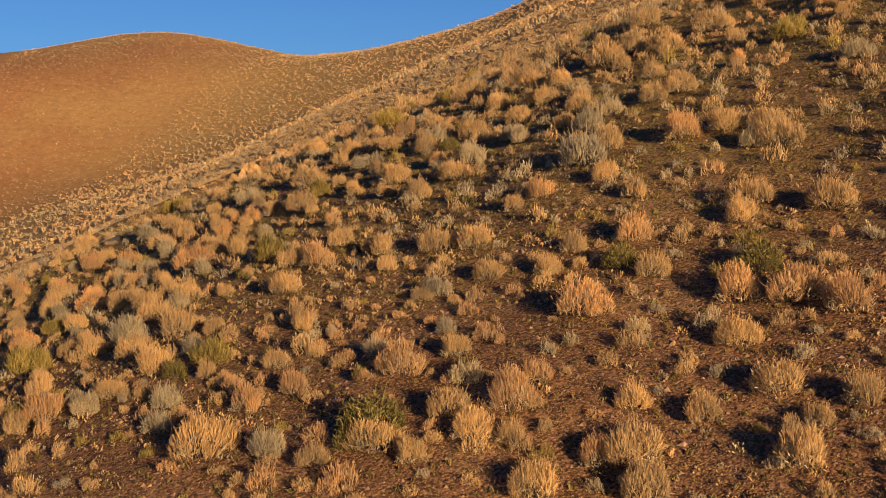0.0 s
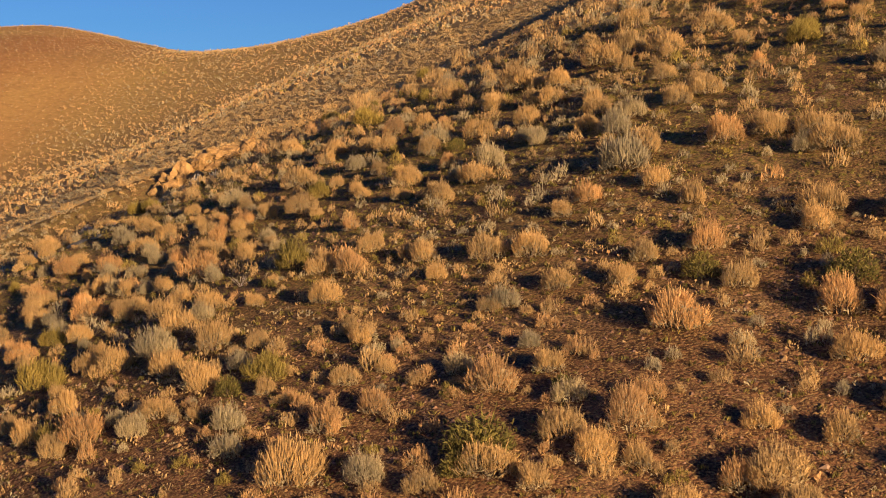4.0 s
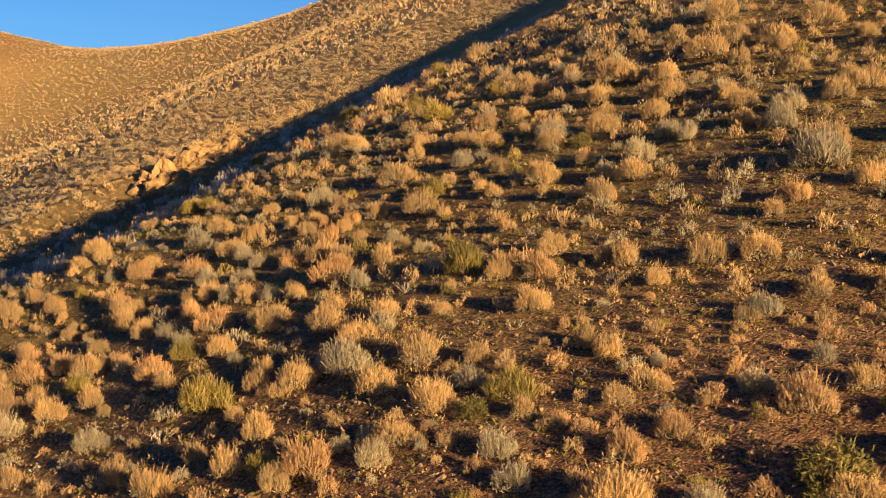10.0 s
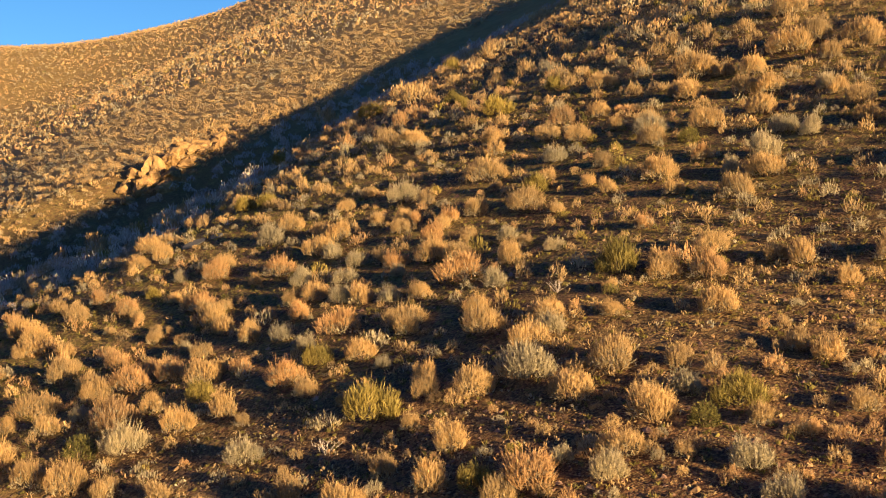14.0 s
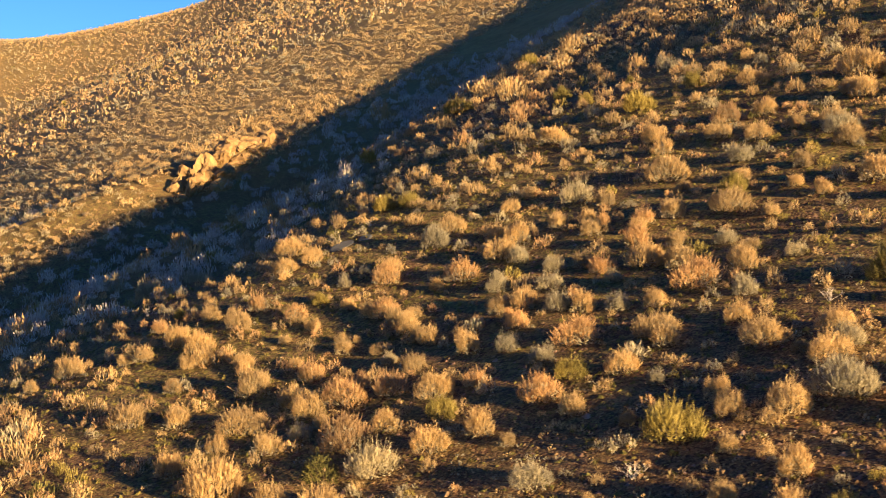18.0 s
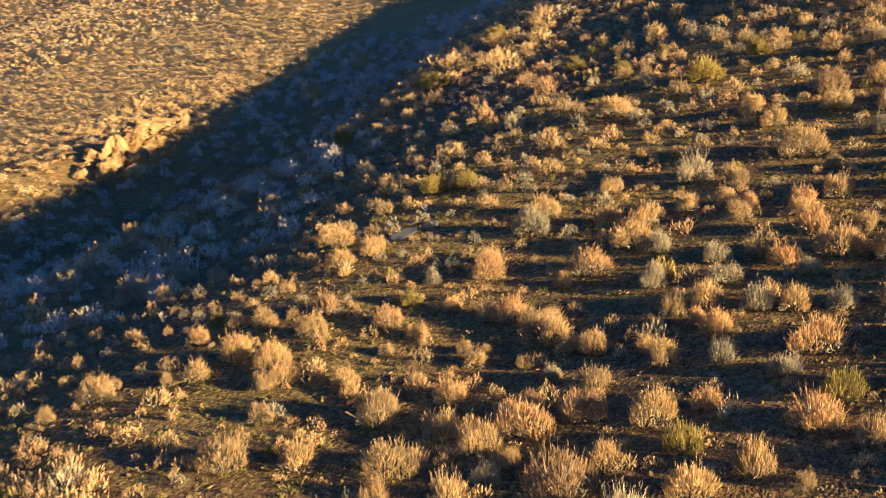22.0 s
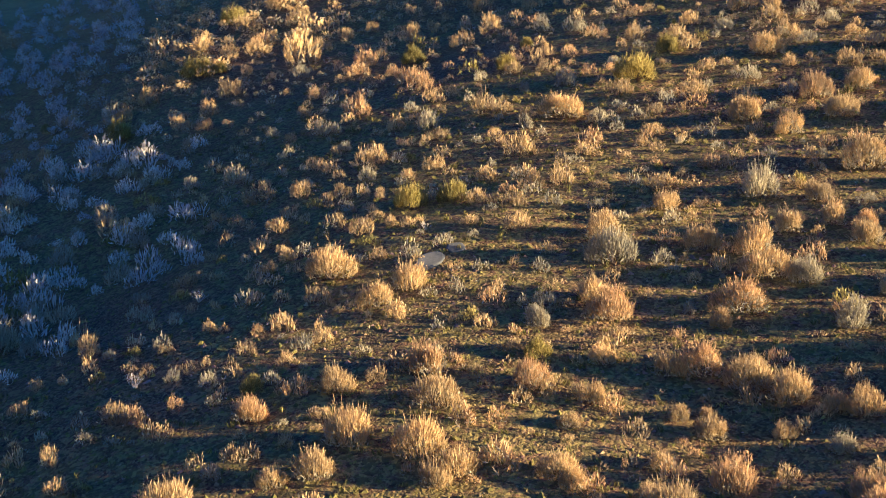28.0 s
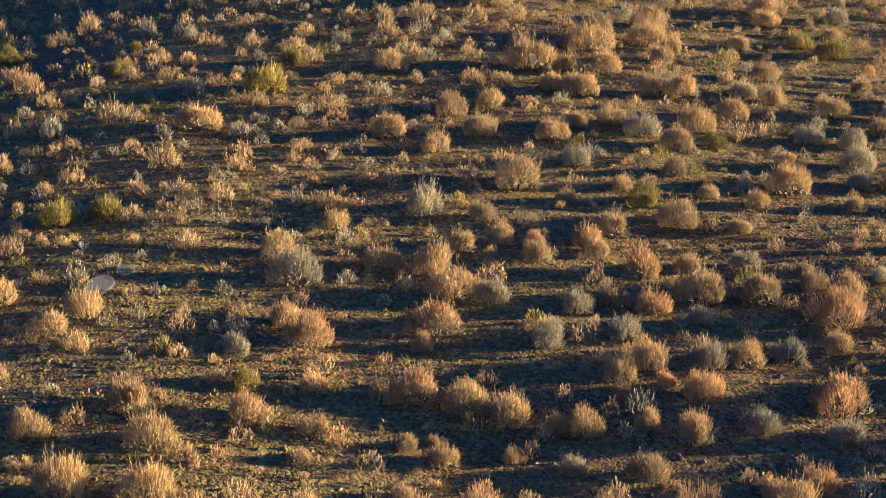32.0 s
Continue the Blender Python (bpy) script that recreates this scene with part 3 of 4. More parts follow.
GROWN += [
    (-18.3, 50.6, 0.50, 0), (-26.9, 50.7, 0.52, 0), (-24.1, 50.7, 0.87, 1), (3.5, 50.8, 1.18, 1), (-5.9, 50.8, 1.00, 1), (-13.6, 50.9, 0.72, 0),
    (-20.4, 50.9, 0.96, 0), (-25.5, 51.0, 0.54, 2), (-36.5, 51.1, 1.06, 0), (-29.0, 51.2, 0.54, 1), (-11.6, 51.4, 0.76, 1), (-26.4, 51.5, 0.53, 2),
    (-27.8, 51.6, 0.67, 0), (-25.0, 51.6, 0.85, 0), (-22.3, 51.6, 0.66, 1), (-33.0, 51.6, 1.09, 0), (-10.4, 51.8, 1.06, 1), (-31.3, 51.8, 0.80, 2),
    (-25.7, 51.9, 0.73, 0), (-18.8, 52.0, 0.73, 1), (-21.2, 52.1, 1.24, 0), (-28.1, 52.1, 0.56, 0), (-6.9, 52.2, 0.85, 0), (-5.4, 52.2, 1.12, 1),
]
GROWN += [
    (-3.7, 52.3, 1.06, 0), (-29.3, 52.3, 0.44, 0), (-32.7, 52.4, 0.51, 0), (-8.7, 52.5, 0.82, 1), (-2.7, 52.5, 1.27, 0), (-24.1, 52.6, 0.84, 1),
    (-13.7, 52.7, 1.24, 0), (-22.4, 52.8, 0.88, 2), (-17.1, 52.8, 0.62, 0), (-15.4, 53.0, 0.64, 0), (-28.4, 53.0, 0.86, 0), (-20.0, 53.0, 0.79, 0),
    (-31.8, 53.1, 0.48, 0), (-30.3, 53.2, 0.67, 0), (-12.1, 53.3, 0.77, 2), (-35.5, 53.3, 0.65, 0), (-22.8, 53.6, 0.85, 0), (-33.4, 53.6, 0.52, 0),
    (-21.1, 53.7, 0.92, 2), (-25.5, 53.7, 0.75, 1), (-29.9, 53.7, 0.34, 0), (-9.3, 53.7, 0.91, 1), (-28.6, 53.8, 0.92, 0), (-6.6, 53.9, 1.16, 0),
]
GROWN += [
    (-23.7, 54.0, 0.74, 1), (-33.4, 54.0, 0.67, 0), (-30.4, 54.0, 0.45, 0), (-2.9, 54.1, 0.82, 0), (-28.1, 54.1, 0.60, 0), (-18.0, 54.1, 1.23, 0),
    (-15.9, 54.2, 0.56, 0), (-0.6, 54.5, 0.75, 2), (-29.0, 54.7, 0.95, 2), (-32.2, 55.1, 0.45, 0), (-20.8, 55.1, 0.73, 0), (-19.6, 55.2, 0.90, 0),
    (-35.3, 55.2, 0.63, 0), (-29.5, 55.2, 0.72, 0), (-34.8, 55.2, 0.75, 0), (-17.5, 55.3, 0.95, 3), (-20.5, 55.5, 0.82, 2), (-31.3, 55.5, 0.52, 0),
    (-15.2, 55.5, 0.67, 0), (-12.1, 55.6, 0.80, 4), (-24.6, 55.7, 0.80, 1), (-27.3, 55.8, 0.51, 0), (-6.8, 55.8, 0.88, 0), (-26.5, 55.9, 1.16, 2),
]
GROWN += [
    (-22.2, 55.9, 0.84, 0), (-35.0, 56.1, 0.99, 0), (-17.0, 56.2, 0.65, 0), (-9.4, 56.2, 1.05, 0), (-13.3, 56.3, 0.96, 0), (-21.7, 56.3, 0.59, 2),
    (-30.2, 56.4, 0.61, 0), (1.3, 56.5, 1.33, 3), (-25.1, 56.5, 1.21, 0), (-11.3, 56.5, 1.10, 0), (-27.4, 56.6, 0.39, 1), (-18.5, 56.6, 0.39, 1),
    (-31.9, 56.6, 0.77, 2), (-36.9, 56.8, 0.75, 0), (-6.8, 56.8, 0.89, 1), (-15.5, 56.8, 0.42, 2), (-22.1, 57.0, 0.65, 0), (-20.6, 57.0, 0.44, 1),
    (-18.8, 57.0, 0.55, 0), (-37.5, 57.2, 0.54, 0), (-4.1, 57.2, 1.04, 0), (-33.8, 57.3, 0.96, 0), (-35.9, 57.3, 0.89, 0), (3.4, 57.3, 0.71, 0),
]
GROWN += [
    (-24.4, 57.4, 0.91, 0), (-31.1, 57.4, 0.56, 3), (-13.1, 57.5, 1.25, 1), (-28.9, 57.6, 1.03, 2), (-23.0, 57.6, 0.79, 0), (-32.5, 57.7, 0.42, 0),
    (-40.7, 57.7, 0.53, 0), (-39.4, 57.7, 0.98, 0), (5.8, 57.9, 1.22, 1), (-31.4, 57.9, 0.43, 0), (1.6, 57.9, 0.93, 3), (-16.6, 57.9, 0.84, 1),
    (-36.7, 58.1, 0.45, 0), (-21.3, 58.1, 0.67, 0), (-8.5, 58.2, 1.08, 0), (-38.2, 58.3, 0.44, 1), (3.9, 58.4, 0.60, 0), (-28.6, 58.4, 0.80, 0),
    (-30.3, 58.4, 0.58, 1), (-19.0, 58.4, 1.40, 0), (-33.2, 58.4, 0.85, 2), (-38.9, 58.4, 0.49, 0), (-35.7, 58.5, 0.41, 0), (-25.0, 58.5, 0.92, 0),
]
GROWN += [
    (-37.6, 58.6, 0.56, 0), (-13.0, 58.6, 0.91, 0), (-34.1, 59.0, 0.55, 0), (-9.2, 59.0, 1.17, 0), (-29.6, 59.0, 0.53, 1), (-31.2, 59.1, 0.58, 0),
    (-14.1, 59.2, 0.72, 0), (-22.1, 59.3, 1.14, 1), (-15.5, 59.3, 1.05, 0), (-34.9, 59.3, 0.72, 0), (-0.8, 59.4, 0.90, 0), (-27.1, 59.5, 1.09, 1),
    (-36.7, 59.7, 0.76, 2), (2.9, 59.8, 1.08, 0), (-35.6, 59.8, 0.66, 2), (-23.5, 60.1, 0.45, 0), (4.2, 60.3, 1.52, 0), (-5.6, 60.4, 0.91, 0),
    (-41.8, 60.4, 0.59, 0), (-24.3, 60.6, 0.75, 0), (-36.1, 60.6, 0.49, 3), (-26.4, 60.6, 0.95, 0), (-32.4, 60.7, 0.66, 0), (-40.3, 60.7, 0.56, 0),
]
GROWN += [
    (-24.8, 60.8, 0.45, 1), (-11.1, 60.8, 1.15, 0), (-3.8, 60.9, 0.77, 0), (-35.1, 61.0, 0.57, 0), (-4.7, 61.2, 0.76, 0), (-34.1, 61.2, 0.52, 0),
    (-8.4, 61.2, 1.02, 0), (-16.5, 61.2, 1.03, 0), (-18.5, 61.4, 0.84, 0), (-13.2, 61.4, 0.66, 2), (-37.5, 61.4, 0.37, 2), (-38.3, 61.5, 0.66, 2),
    (-21.7, 61.5, 0.72, 2), (-23.5, 61.6, 0.78, 0), (-32.4, 61.6, 0.81, 0), (-36.6, 61.7, 0.44, 1), (-31.5, 61.7, 0.82, 0), (-11.2, 61.7, 0.88, 0),
    (-40.0, 61.8, 0.53, 0), (-25.5, 61.9, 0.46, 1), (-3.8, 61.9, 1.41, 0), (-38.5, 62.1, 0.79, 0), (-9.3, 62.2, 0.91, 0), (-35.4, 62.2, 0.52, 0),
]
GROWN += [
    (-27.7, 62.3, 0.74, 0), (-14.3, 62.3, 0.90, 0), (-34.4, 62.4, 0.66, 0), (-13.5, 62.4, 0.55, 2), (-17.5, 62.4, 0.69, 0), (-37.0, 62.6, 0.44, 1),
    (-24.6, 62.6, 0.47, 0), (-34.8, 62.8, 0.40, 0), (-15.7, 62.8, 0.98, 2), (-33.2, 62.8, 0.75, 0), (-1.7, 62.8, 1.67, 0), (-6.5, 62.9, 2.23, 0),
    (-18.5, 63.1, 0.95, 0), (-5.3, 63.2, 1.53, 0), (-10.2, 63.2, 2.00, 0), (-37.6, 63.2, 0.70, 5), (-39.7, 63.2, 0.31, 1), (-26.9, 63.4, 0.62, 0),
    (-11.6, 63.4, 0.79, 0), (-28.4, 63.4, 0.53, 0), (-31.1, 63.5, 0.58, 0), (-25.2, 63.5, 0.79, 0), (1.6, 63.7, 0.85, 0), (-17.3, 63.8, 0.54, 2),
]
GROWN += [
    (-32.3, 63.8, 1.24, 0), (-12.6, 64.0, 0.95, 0), (-21.8, 64.0, 0.51, 0), (-1.5, 64.0, 0.94, 1), (-29.3, 64.1, 0.60, 5), (-36.5, 64.1, 0.40, 0),
    (-35.4, 64.1, 0.41, 0), (-25.7, 64.1, 0.56, 0), (-20.9, 64.4, 0.77, 0), (-27.5, 64.5, 0.70, 0), (-10.6, 64.5, 0.69, 1), (-23.3, 64.6, 0.83, 0),
    (-31.8, 64.6, 0.66, 0), (-39.5, 65.0, 0.32, 0), (-27.8, 65.0, 0.79, 3), (-29.7, 65.1, 0.46, 0), (-30.4, 65.4, 0.76, 0), (-37.3, 65.4, 0.41, 1),
    (-13.9, 65.4, 0.77, 0), (-38.4, 65.4, 0.33, 1), (-26.2, 65.5, 0.81, 0), (-35.6, 65.5, 0.42, 1), (-15.6, 65.6, 0.85, 1), (-19.7, 65.6, 0.63, 0),
]
GROWN += [
    (-10.3, 65.7, 0.61, 0), (-28.7, 65.7, 0.87, 3), (-18.0, 65.8, 0.92, 0), (-32.8, 66.0, 0.52, 0), (-32.2, 66.1, 0.53, 0), (-37.5, 66.1, 0.69, 0),
    (-11.9, 66.3, 0.70, 1), (-24.4, 66.3, 1.11, 0), (-29.5, 66.3, 0.47, 0), (-21.3, 66.4, 0.80, 1), (-34.5, 66.5, 0.73, 5), (-13.5, 66.7, 1.27, 0),
    (-28.3, 66.8, 0.36, 0), (-9.9, 67.0, 0.93, 1), (-35.8, 67.1, 0.65, 1), (-15.8, 67.2, 0.58, 0), (-11.9, 67.2, 0.81, 0), (-31.6, 67.2, 0.31, 2),
    (-28.7, 67.2, 0.41, 0), (-33.6, 67.3, 0.42, 0), (-7.2, 67.4, 1.15, 0), (-21.7, 67.7, 1.37, 0), (-19.2, 67.7, 0.84, 0), (-26.5, 67.7, 0.68, 0),
]
GROWN += [
    (-27.4, 67.8, 0.67, 0), (-34.2, 68.0, 0.69, 0), (-5.0, 68.0, 1.66, 0), (-31.3, 68.3, 0.80, 0), (-22.5, 68.3, 0.64, 0), (-17.9, 68.3, 1.35, 3),
    (-25.0, 68.5, 0.32, 1), (-29.1, 68.5, 0.58, 0), (-35.1, 68.6, 0.53, 1), (-38.0, 68.7, 0.80, 1), (-8.8, 68.8, 1.14, 0), (-10.7, 68.9, 1.06, 0),
    (-27.9, 69.0, 0.68, 1), (-14.6, 69.3, 1.02, 0), (-15.2, 69.5, 0.91, 3), (-9.8, 69.7, 1.07, 0), (-19.7, 69.8, 0.87, 1), (-12.3, 69.8, 0.84, 1),
    (-24.9, 69.8, 0.72, 0), (-22.8, 69.8, 1.21, 0), (-27.1, 70.1, 0.97, 0), (-29.5, 70.2, 0.68, 0), (-17.1, 70.3, 0.60, 1), (-36.6, 70.4, 0.77, 1),
]
GROWN += [
    (-38.4, 70.5, 1.43, 1), (-14.0, 70.6, 0.98, 0), (-10.4, 70.7, 1.35, 0), (-24.5, 70.7, 1.08, 1), (-20.6, 70.9, 0.58, 1), (-12.4, 71.3, 0.87, 0),
    (-34.6, 71.3, 0.98, 1), (-28.1, 71.6, 0.72, 0), (-36.9, 71.7, 0.95, 1), (-31.4, 71.7, 0.51, 0), (-25.1, 71.8, 0.75, 0), (-14.7, 71.8, 0.96, 0),
    (-18.9, 71.9, 0.61, 0), (-30.3, 72.0, 0.79, 0), (-26.7, 72.3, 0.55, 1), (-22.1, 72.8, 0.55, 0), (-19.6, 72.8, 0.82, 0), (-22.8, 73.0, 0.79, 0),
    (-33.2, 73.2, 0.86, 1), (-20.6, 73.3, 0.51, 1), (-17.5, 73.4, 0.63, 0), (-19.3, 73.5, 0.76, 3), (-29.7, 73.8, 1.10, 1), (-26.3, 74.1, 0.96, 1),
]
GROWN += [
    (-24.8, 74.5, 0.99, 2), (-22.3, 74.7, 1.02, 2), (-14.9, 74.9, 0.89, 1), (-31.9, 74.9, 0.73, 1), (-34.9, 75.0, 0.87, 1), (-27.0, 75.2, 0.49, 2),
    (-16.8, 75.5, 0.44, 3), (-30.4, 75.5, 0.75, 1), (-21.7, 76.1, 1.32, 2), (-32.9, 76.3, 1.10, 1), (-40.9, 76.5, 1.15, 1), (-33.8, 76.5, 0.64, 1),
    (-27.0, 76.5, 0.60, 1), (-15.0, 76.7, 0.80, 1), (-25.4, 77.1, 0.61, 0), (-34.8, 77.7, 0.73, 1), (-23.3, 77.8, 0.38, 2), (-30.7, 78.0, 0.88, 1),
    (-21.0, 78.1, 0.61, 2), (-24.0, 78.6, 0.75, 2), (-17.3, 78.8, 1.03, 0), (-15.7, 79.0, 1.17, 0), (-19.5, 79.0, 0.90, 3), (-21.5, 79.7, 1.00, 2),
]
GROWN += [
    (-32.7, 79.9, 0.79, 1), (-28.3, 80.1, 0.62, 1), (-26.8, 80.1, 0.53, 2), (-12.7, 80.2, 0.98, 0), (-20.5, 80.8, 1.18, 2), (-27.4, 80.9, 0.74, 2),
    (-29.7, 81.4, 0.63, 2), (-45.0, 82.1, 1.10, 0), (-27.6, 82.2, 0.87, 0), (-38.4, 82.2, 1.40, 0), (-33.8, 82.2, 0.81, 0), (-22.4, 82.3, 0.92, 1),
    (-26.3, 82.7, 0.89, 0), (-17.0, 82.9, 1.10, 0), (-13.0, 83.3, 1.15, 0), (-31.9, 83.4, 0.74, 1), (-41.2, 83.7, 1.14, 5), (-24.9, 83.7, 1.14, 0),
    (-15.2, 83.7, 0.76, 0), (-22.9, 84.1, 0.47, 2), (-29.6, 84.4, 0.44, 0), (-21.1, 84.5, 2.00, 0), (-29.9, 84.8, 0.77, 0), (-28.8, 85.0, 1.01, 3),
]
GROWN += [
    (-19.4, 85.9, 0.87, 0), (-22.9, 86.1, 0.68, 2), (-16.6, 86.5, 0.77, 0), (-36.1, 86.7, 1.01, 0), (-33.7, 86.7, 1.21, 0), (-17.8, 86.7, 0.77, 0),
    (-20.4, 87.0, 0.70, 0), (-27.6, 87.7, 0.89, 0), (-23.3, 87.8, 0.62, 3), (-34.2, 87.9, 1.19, 0), (-35.3, 88.0, 0.76, 0), (-30.7, 88.2, 0.80, 0),
    (-26.4, 88.2, 1.08, 0), (-29.0, 88.3, 0.51, 0), (-21.2, 88.6, 1.27, 0), (-24.0, 88.6, 1.24, 3), (-19.0, 88.6, 1.38, 0), (-29.4, 89.2, 0.47, 1),
    (-20.3, 89.5, 1.32, 2), (-24.8, 89.5, 0.75, 0), (-22.0, 89.5, 0.89, 0), (-31.6, 89.7, 0.70, 0), (-32.4, 90.2, 1.43, 0), (-17.7, 91.0, 1.35, 0),
]
GROWN += [
    (-30.6, 91.5, 0.68, 0), (-22.1, 91.7, 1.58, 0), (-23.9, 92.0, 0.65, 0), (-28.2, 92.2, 0.87, 0), (-19.3, 92.8, 1.23, 0), (-28.7, 93.3, 0.81, 3),
    (-26.0, 94.4, 0.66, 1), (-16.5, 94.8, 1.72, 0), (-18.9, 95.1, 1.21, 3), (-21.8, 98.0, 0.63, 0), (-27.4, 108.3, 1.97, 0), (-23.1, 115.4, 1.54, 0),
]

NAMES = ["sagebrush", "sagebrush", "sagebrush", "rabbitbrush", "bitterbrush"]
LABELS = [
    "straw-coloured dry sagebrush bush on the stony slope",
    "grey-green sagebrush bush with pale dry twigs",
    "russet-tipped sagebrush bush with upright seed stalks",
    "yellow-green rabbitbrush bush among the dry sage",
    "dark green bitterbrush bush, broad and low",
]


LEAVES = [GREY, GREY, GREY, YELLOW, GREEN]


def one_bush(kind, big=False):
    """A bush with its woody stems, leaf mass and a crown of dry stalks."""
    root = new(NAMES[kind])
    root.empty_display_size = 0.2
    few = kind == 4
    fine = 0.0046 if big else 0.0056
    sprigs = together(
        dome(320 if few else 2100 if big else 1400, fine, int(rng_np.integers(9, 14) if big else rng_np.integers(6, 10)), 0.95 if few else 1.22, 0.8 if big else 1.05),
        plumes(6 if few else 60, 0.0035, 0.005, 16, 0.86))[:2]
    for name, (v, f), mat in (
        ("woody_base", sticks(fan_paths(13, 0.45, 0.6, 0.035), 0.012, True), BARK),
        ("foliage", leaf_mass(900 if few else 520, 0.1, 0.012 if few else 0.01, 0.62 if few else 0.5), LEAVES[kind]),
        ("crown", sprigs, KINDS[kind]),
    ):
        ob = new(name, mesh_of(name, v, f, [mat]))
        ob.parent = root
    return tagged(root, LABELS[kind], NAMES[kind], "sagebrush on the slope" if kind < 3 else NAMES[kind] + " on the slope")


def dead_bush():
    """Bare bleached branches of a dead bush."""
    limbs = fan_paths(8, 0.5, 0.62, 0.07)
    v, f, k = together(sticks(limbs, 0.022, True), sticks(twig_paths(limbs, 6, 0.22), 0.009))
    root = new("dead_shrub", mesh_of("dead_shrub", v, f, [DEADWOOD]))
    return tagged(root, "dead shrub of bare bleached grey branches", "shrub", "dead shrubs on the slope")


PROTOS = [[one_bush(k) for i in range(n)] for k, n in enumerate((9, 7, 7, 3, 3))] + [[dead_bush() for i in range(3)]]
BIG = [[one_bush(k, True) for i in range(n)] for k, n in enumerate((5, 4, 5))]
FIRST = {}
spots = np.array([(x, y, w) for x, y, w, k in GROWN])
used = set()
# the bushes nearest to the walk are things of their own, the others join the cover
order = sorted(range(len(GROWN)), key=lambda n: GROWN[n][1] - 14 * GROWN[n][2] - (30 if GROWN[n][3] > 2 else 0))
SINGLE, JOINED = sorted(order[:330]), sorted(order[330:])
for n in SINGLE:
    x, y, w, k = GROWN[n]
    size = min(w, 1.7) * (1.08 if k < 5 else 0.9)
    proto = random.choice(BIG[k] if k < 3 and size > 1.0 else PROTOS[k])
    z = float(land(np.array([x]), np.array([y]))[0]) - 0.03
    tall = random.uniform(0.9, 1.15) * (0.85 if size > 1.25 else 1.0)
    m = pose(x, y, z, 0, 0, random.uniform(0, 360)) @ Matrix.Diagonal((size, size, size * tall, 1))
    if proto in used:
        copy_thing(proto, m)
    else:
        used.add(proto)
        FIRST[proto] = m
for proto, m in FIRST.items():
    proto.matrix_basis = m
for group in PROTOS + BIG:
    for proto in group:
        if proto not in used:
            for part_ob in list(proto.children):
                bpy.data.objects.remove(part_ob)
            bpy.data.objects.remove(proto)


# ---- cover of the slopes ----
def scatter(b0, b1, r0, r1, gap, keep_share=0.86):
    """Jittered spots over a patch of the fan."""
    out, r = [], r0
    while r < r1:
        n = max(1, int((b1 - b0) / math.degrees(gap / r)))
        bb = b0 + (np.arange(n) + rng_np.uniform(-0.2, 1.2, n)) * (b1 - b0) / n
        rr = r + rng_np.uniform(-0.7, 0.7, n) * gap
        keep = rng_np.uniform(0, 1, n) < keep_share
        out.append(np.stack([np.radians(bb[keep]), rr[keep]], 1))
        r += gap
    q = np.concatenate(out)
    return FAN_X + q[:, 1] * np.sin(q[:, 0]), FAN_Y + q[:, 1] * np.cos(q[:, 0])


def pick_kinds(x, y):
    """Drifts of straw, grey and russet bushes with a few yellow and green ones."""
    n = len(x)
    a = lumps(x, y, 9.0, 11) + rng_np.normal(0, 0.7, n)
    k = np.where(a > 0.6, 2, np.where(a > -0.62, 0, 1))
    u = rng_np.uniform(0, 1, n)
    return np.where(u < 0.04, 3, np.where(u < 0.055, 4, k))


def cover(name, x, y, size, kinds, shapes, mats, label, category, sink=0.03):
    """Many pieces joined into one mesh of kind stuff, each turned and sized on its own."""
    z = land(x, y)
    vs, fs, ms, base = [], [], [], 0
    pick = rng_np.integers(0, len(shapes), len(x))
    turn = rng_np.uniform(0, 2 * np.pi, len(x))
    high = rng_np.uniform(0.8, 1.2, len(x))
    for s, (sv, sf, sk) in enumerate(shapes):
        sel = np.nonzero(pick == s)[0]
        if not len(sel):
            continue
        c, d, k = np.cos(turn[sel])[:, None], np.sin(turn[sel])[:, None], size[sel][:, None]
        px = (sv[:, 0] * c - sv[:, 1] * d) * k + x[sel][:, None]
        py = (sv[:, 0] * d + sv[:, 1] * c) * k + y[sel][:, None]
        pz = sv[:, 2] * k * high[sel][:, None] + z[sel][:, None] - sink * k
        vs.append(np.stack([px, py, pz], -1).reshape(-1, 3))
        fs.append((sf[None] + (np.arange(len(sel)) * len(sv))[:, None, None] + base).reshape(-1, sf.shape[1]))
        own = np.repeat(kinds[sel], len(sf))
        ms.append(np.where((np.tile(sk, len(sel)) == 1) & (own < 3), 1 if len(mats) > 1 else 0, own))
        base += len(sel) * len(sv)
    ob = new(name, mesh_of(name, np.concatenate(vs), np.concatenate(fs), mats, np.concatenate(ms)))
    return tagged(ob, label, category, kind="stuff")


def clear_of(x, y, room):
    """Spots at least room metres outside the bushes placed above, and how near the next one is."""
    gap = np.full(len(x), 99.0)
    for sx, sy, sw in spots:
        gap = np.minimum(gap, np.hypot(x - sx, y - sy) - sw * 0.45)
    return gap > room, gap


def shadow_depth(x, y):
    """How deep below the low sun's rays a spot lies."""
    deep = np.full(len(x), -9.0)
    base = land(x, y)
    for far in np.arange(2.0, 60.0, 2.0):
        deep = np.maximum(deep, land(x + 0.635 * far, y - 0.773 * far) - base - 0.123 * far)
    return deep


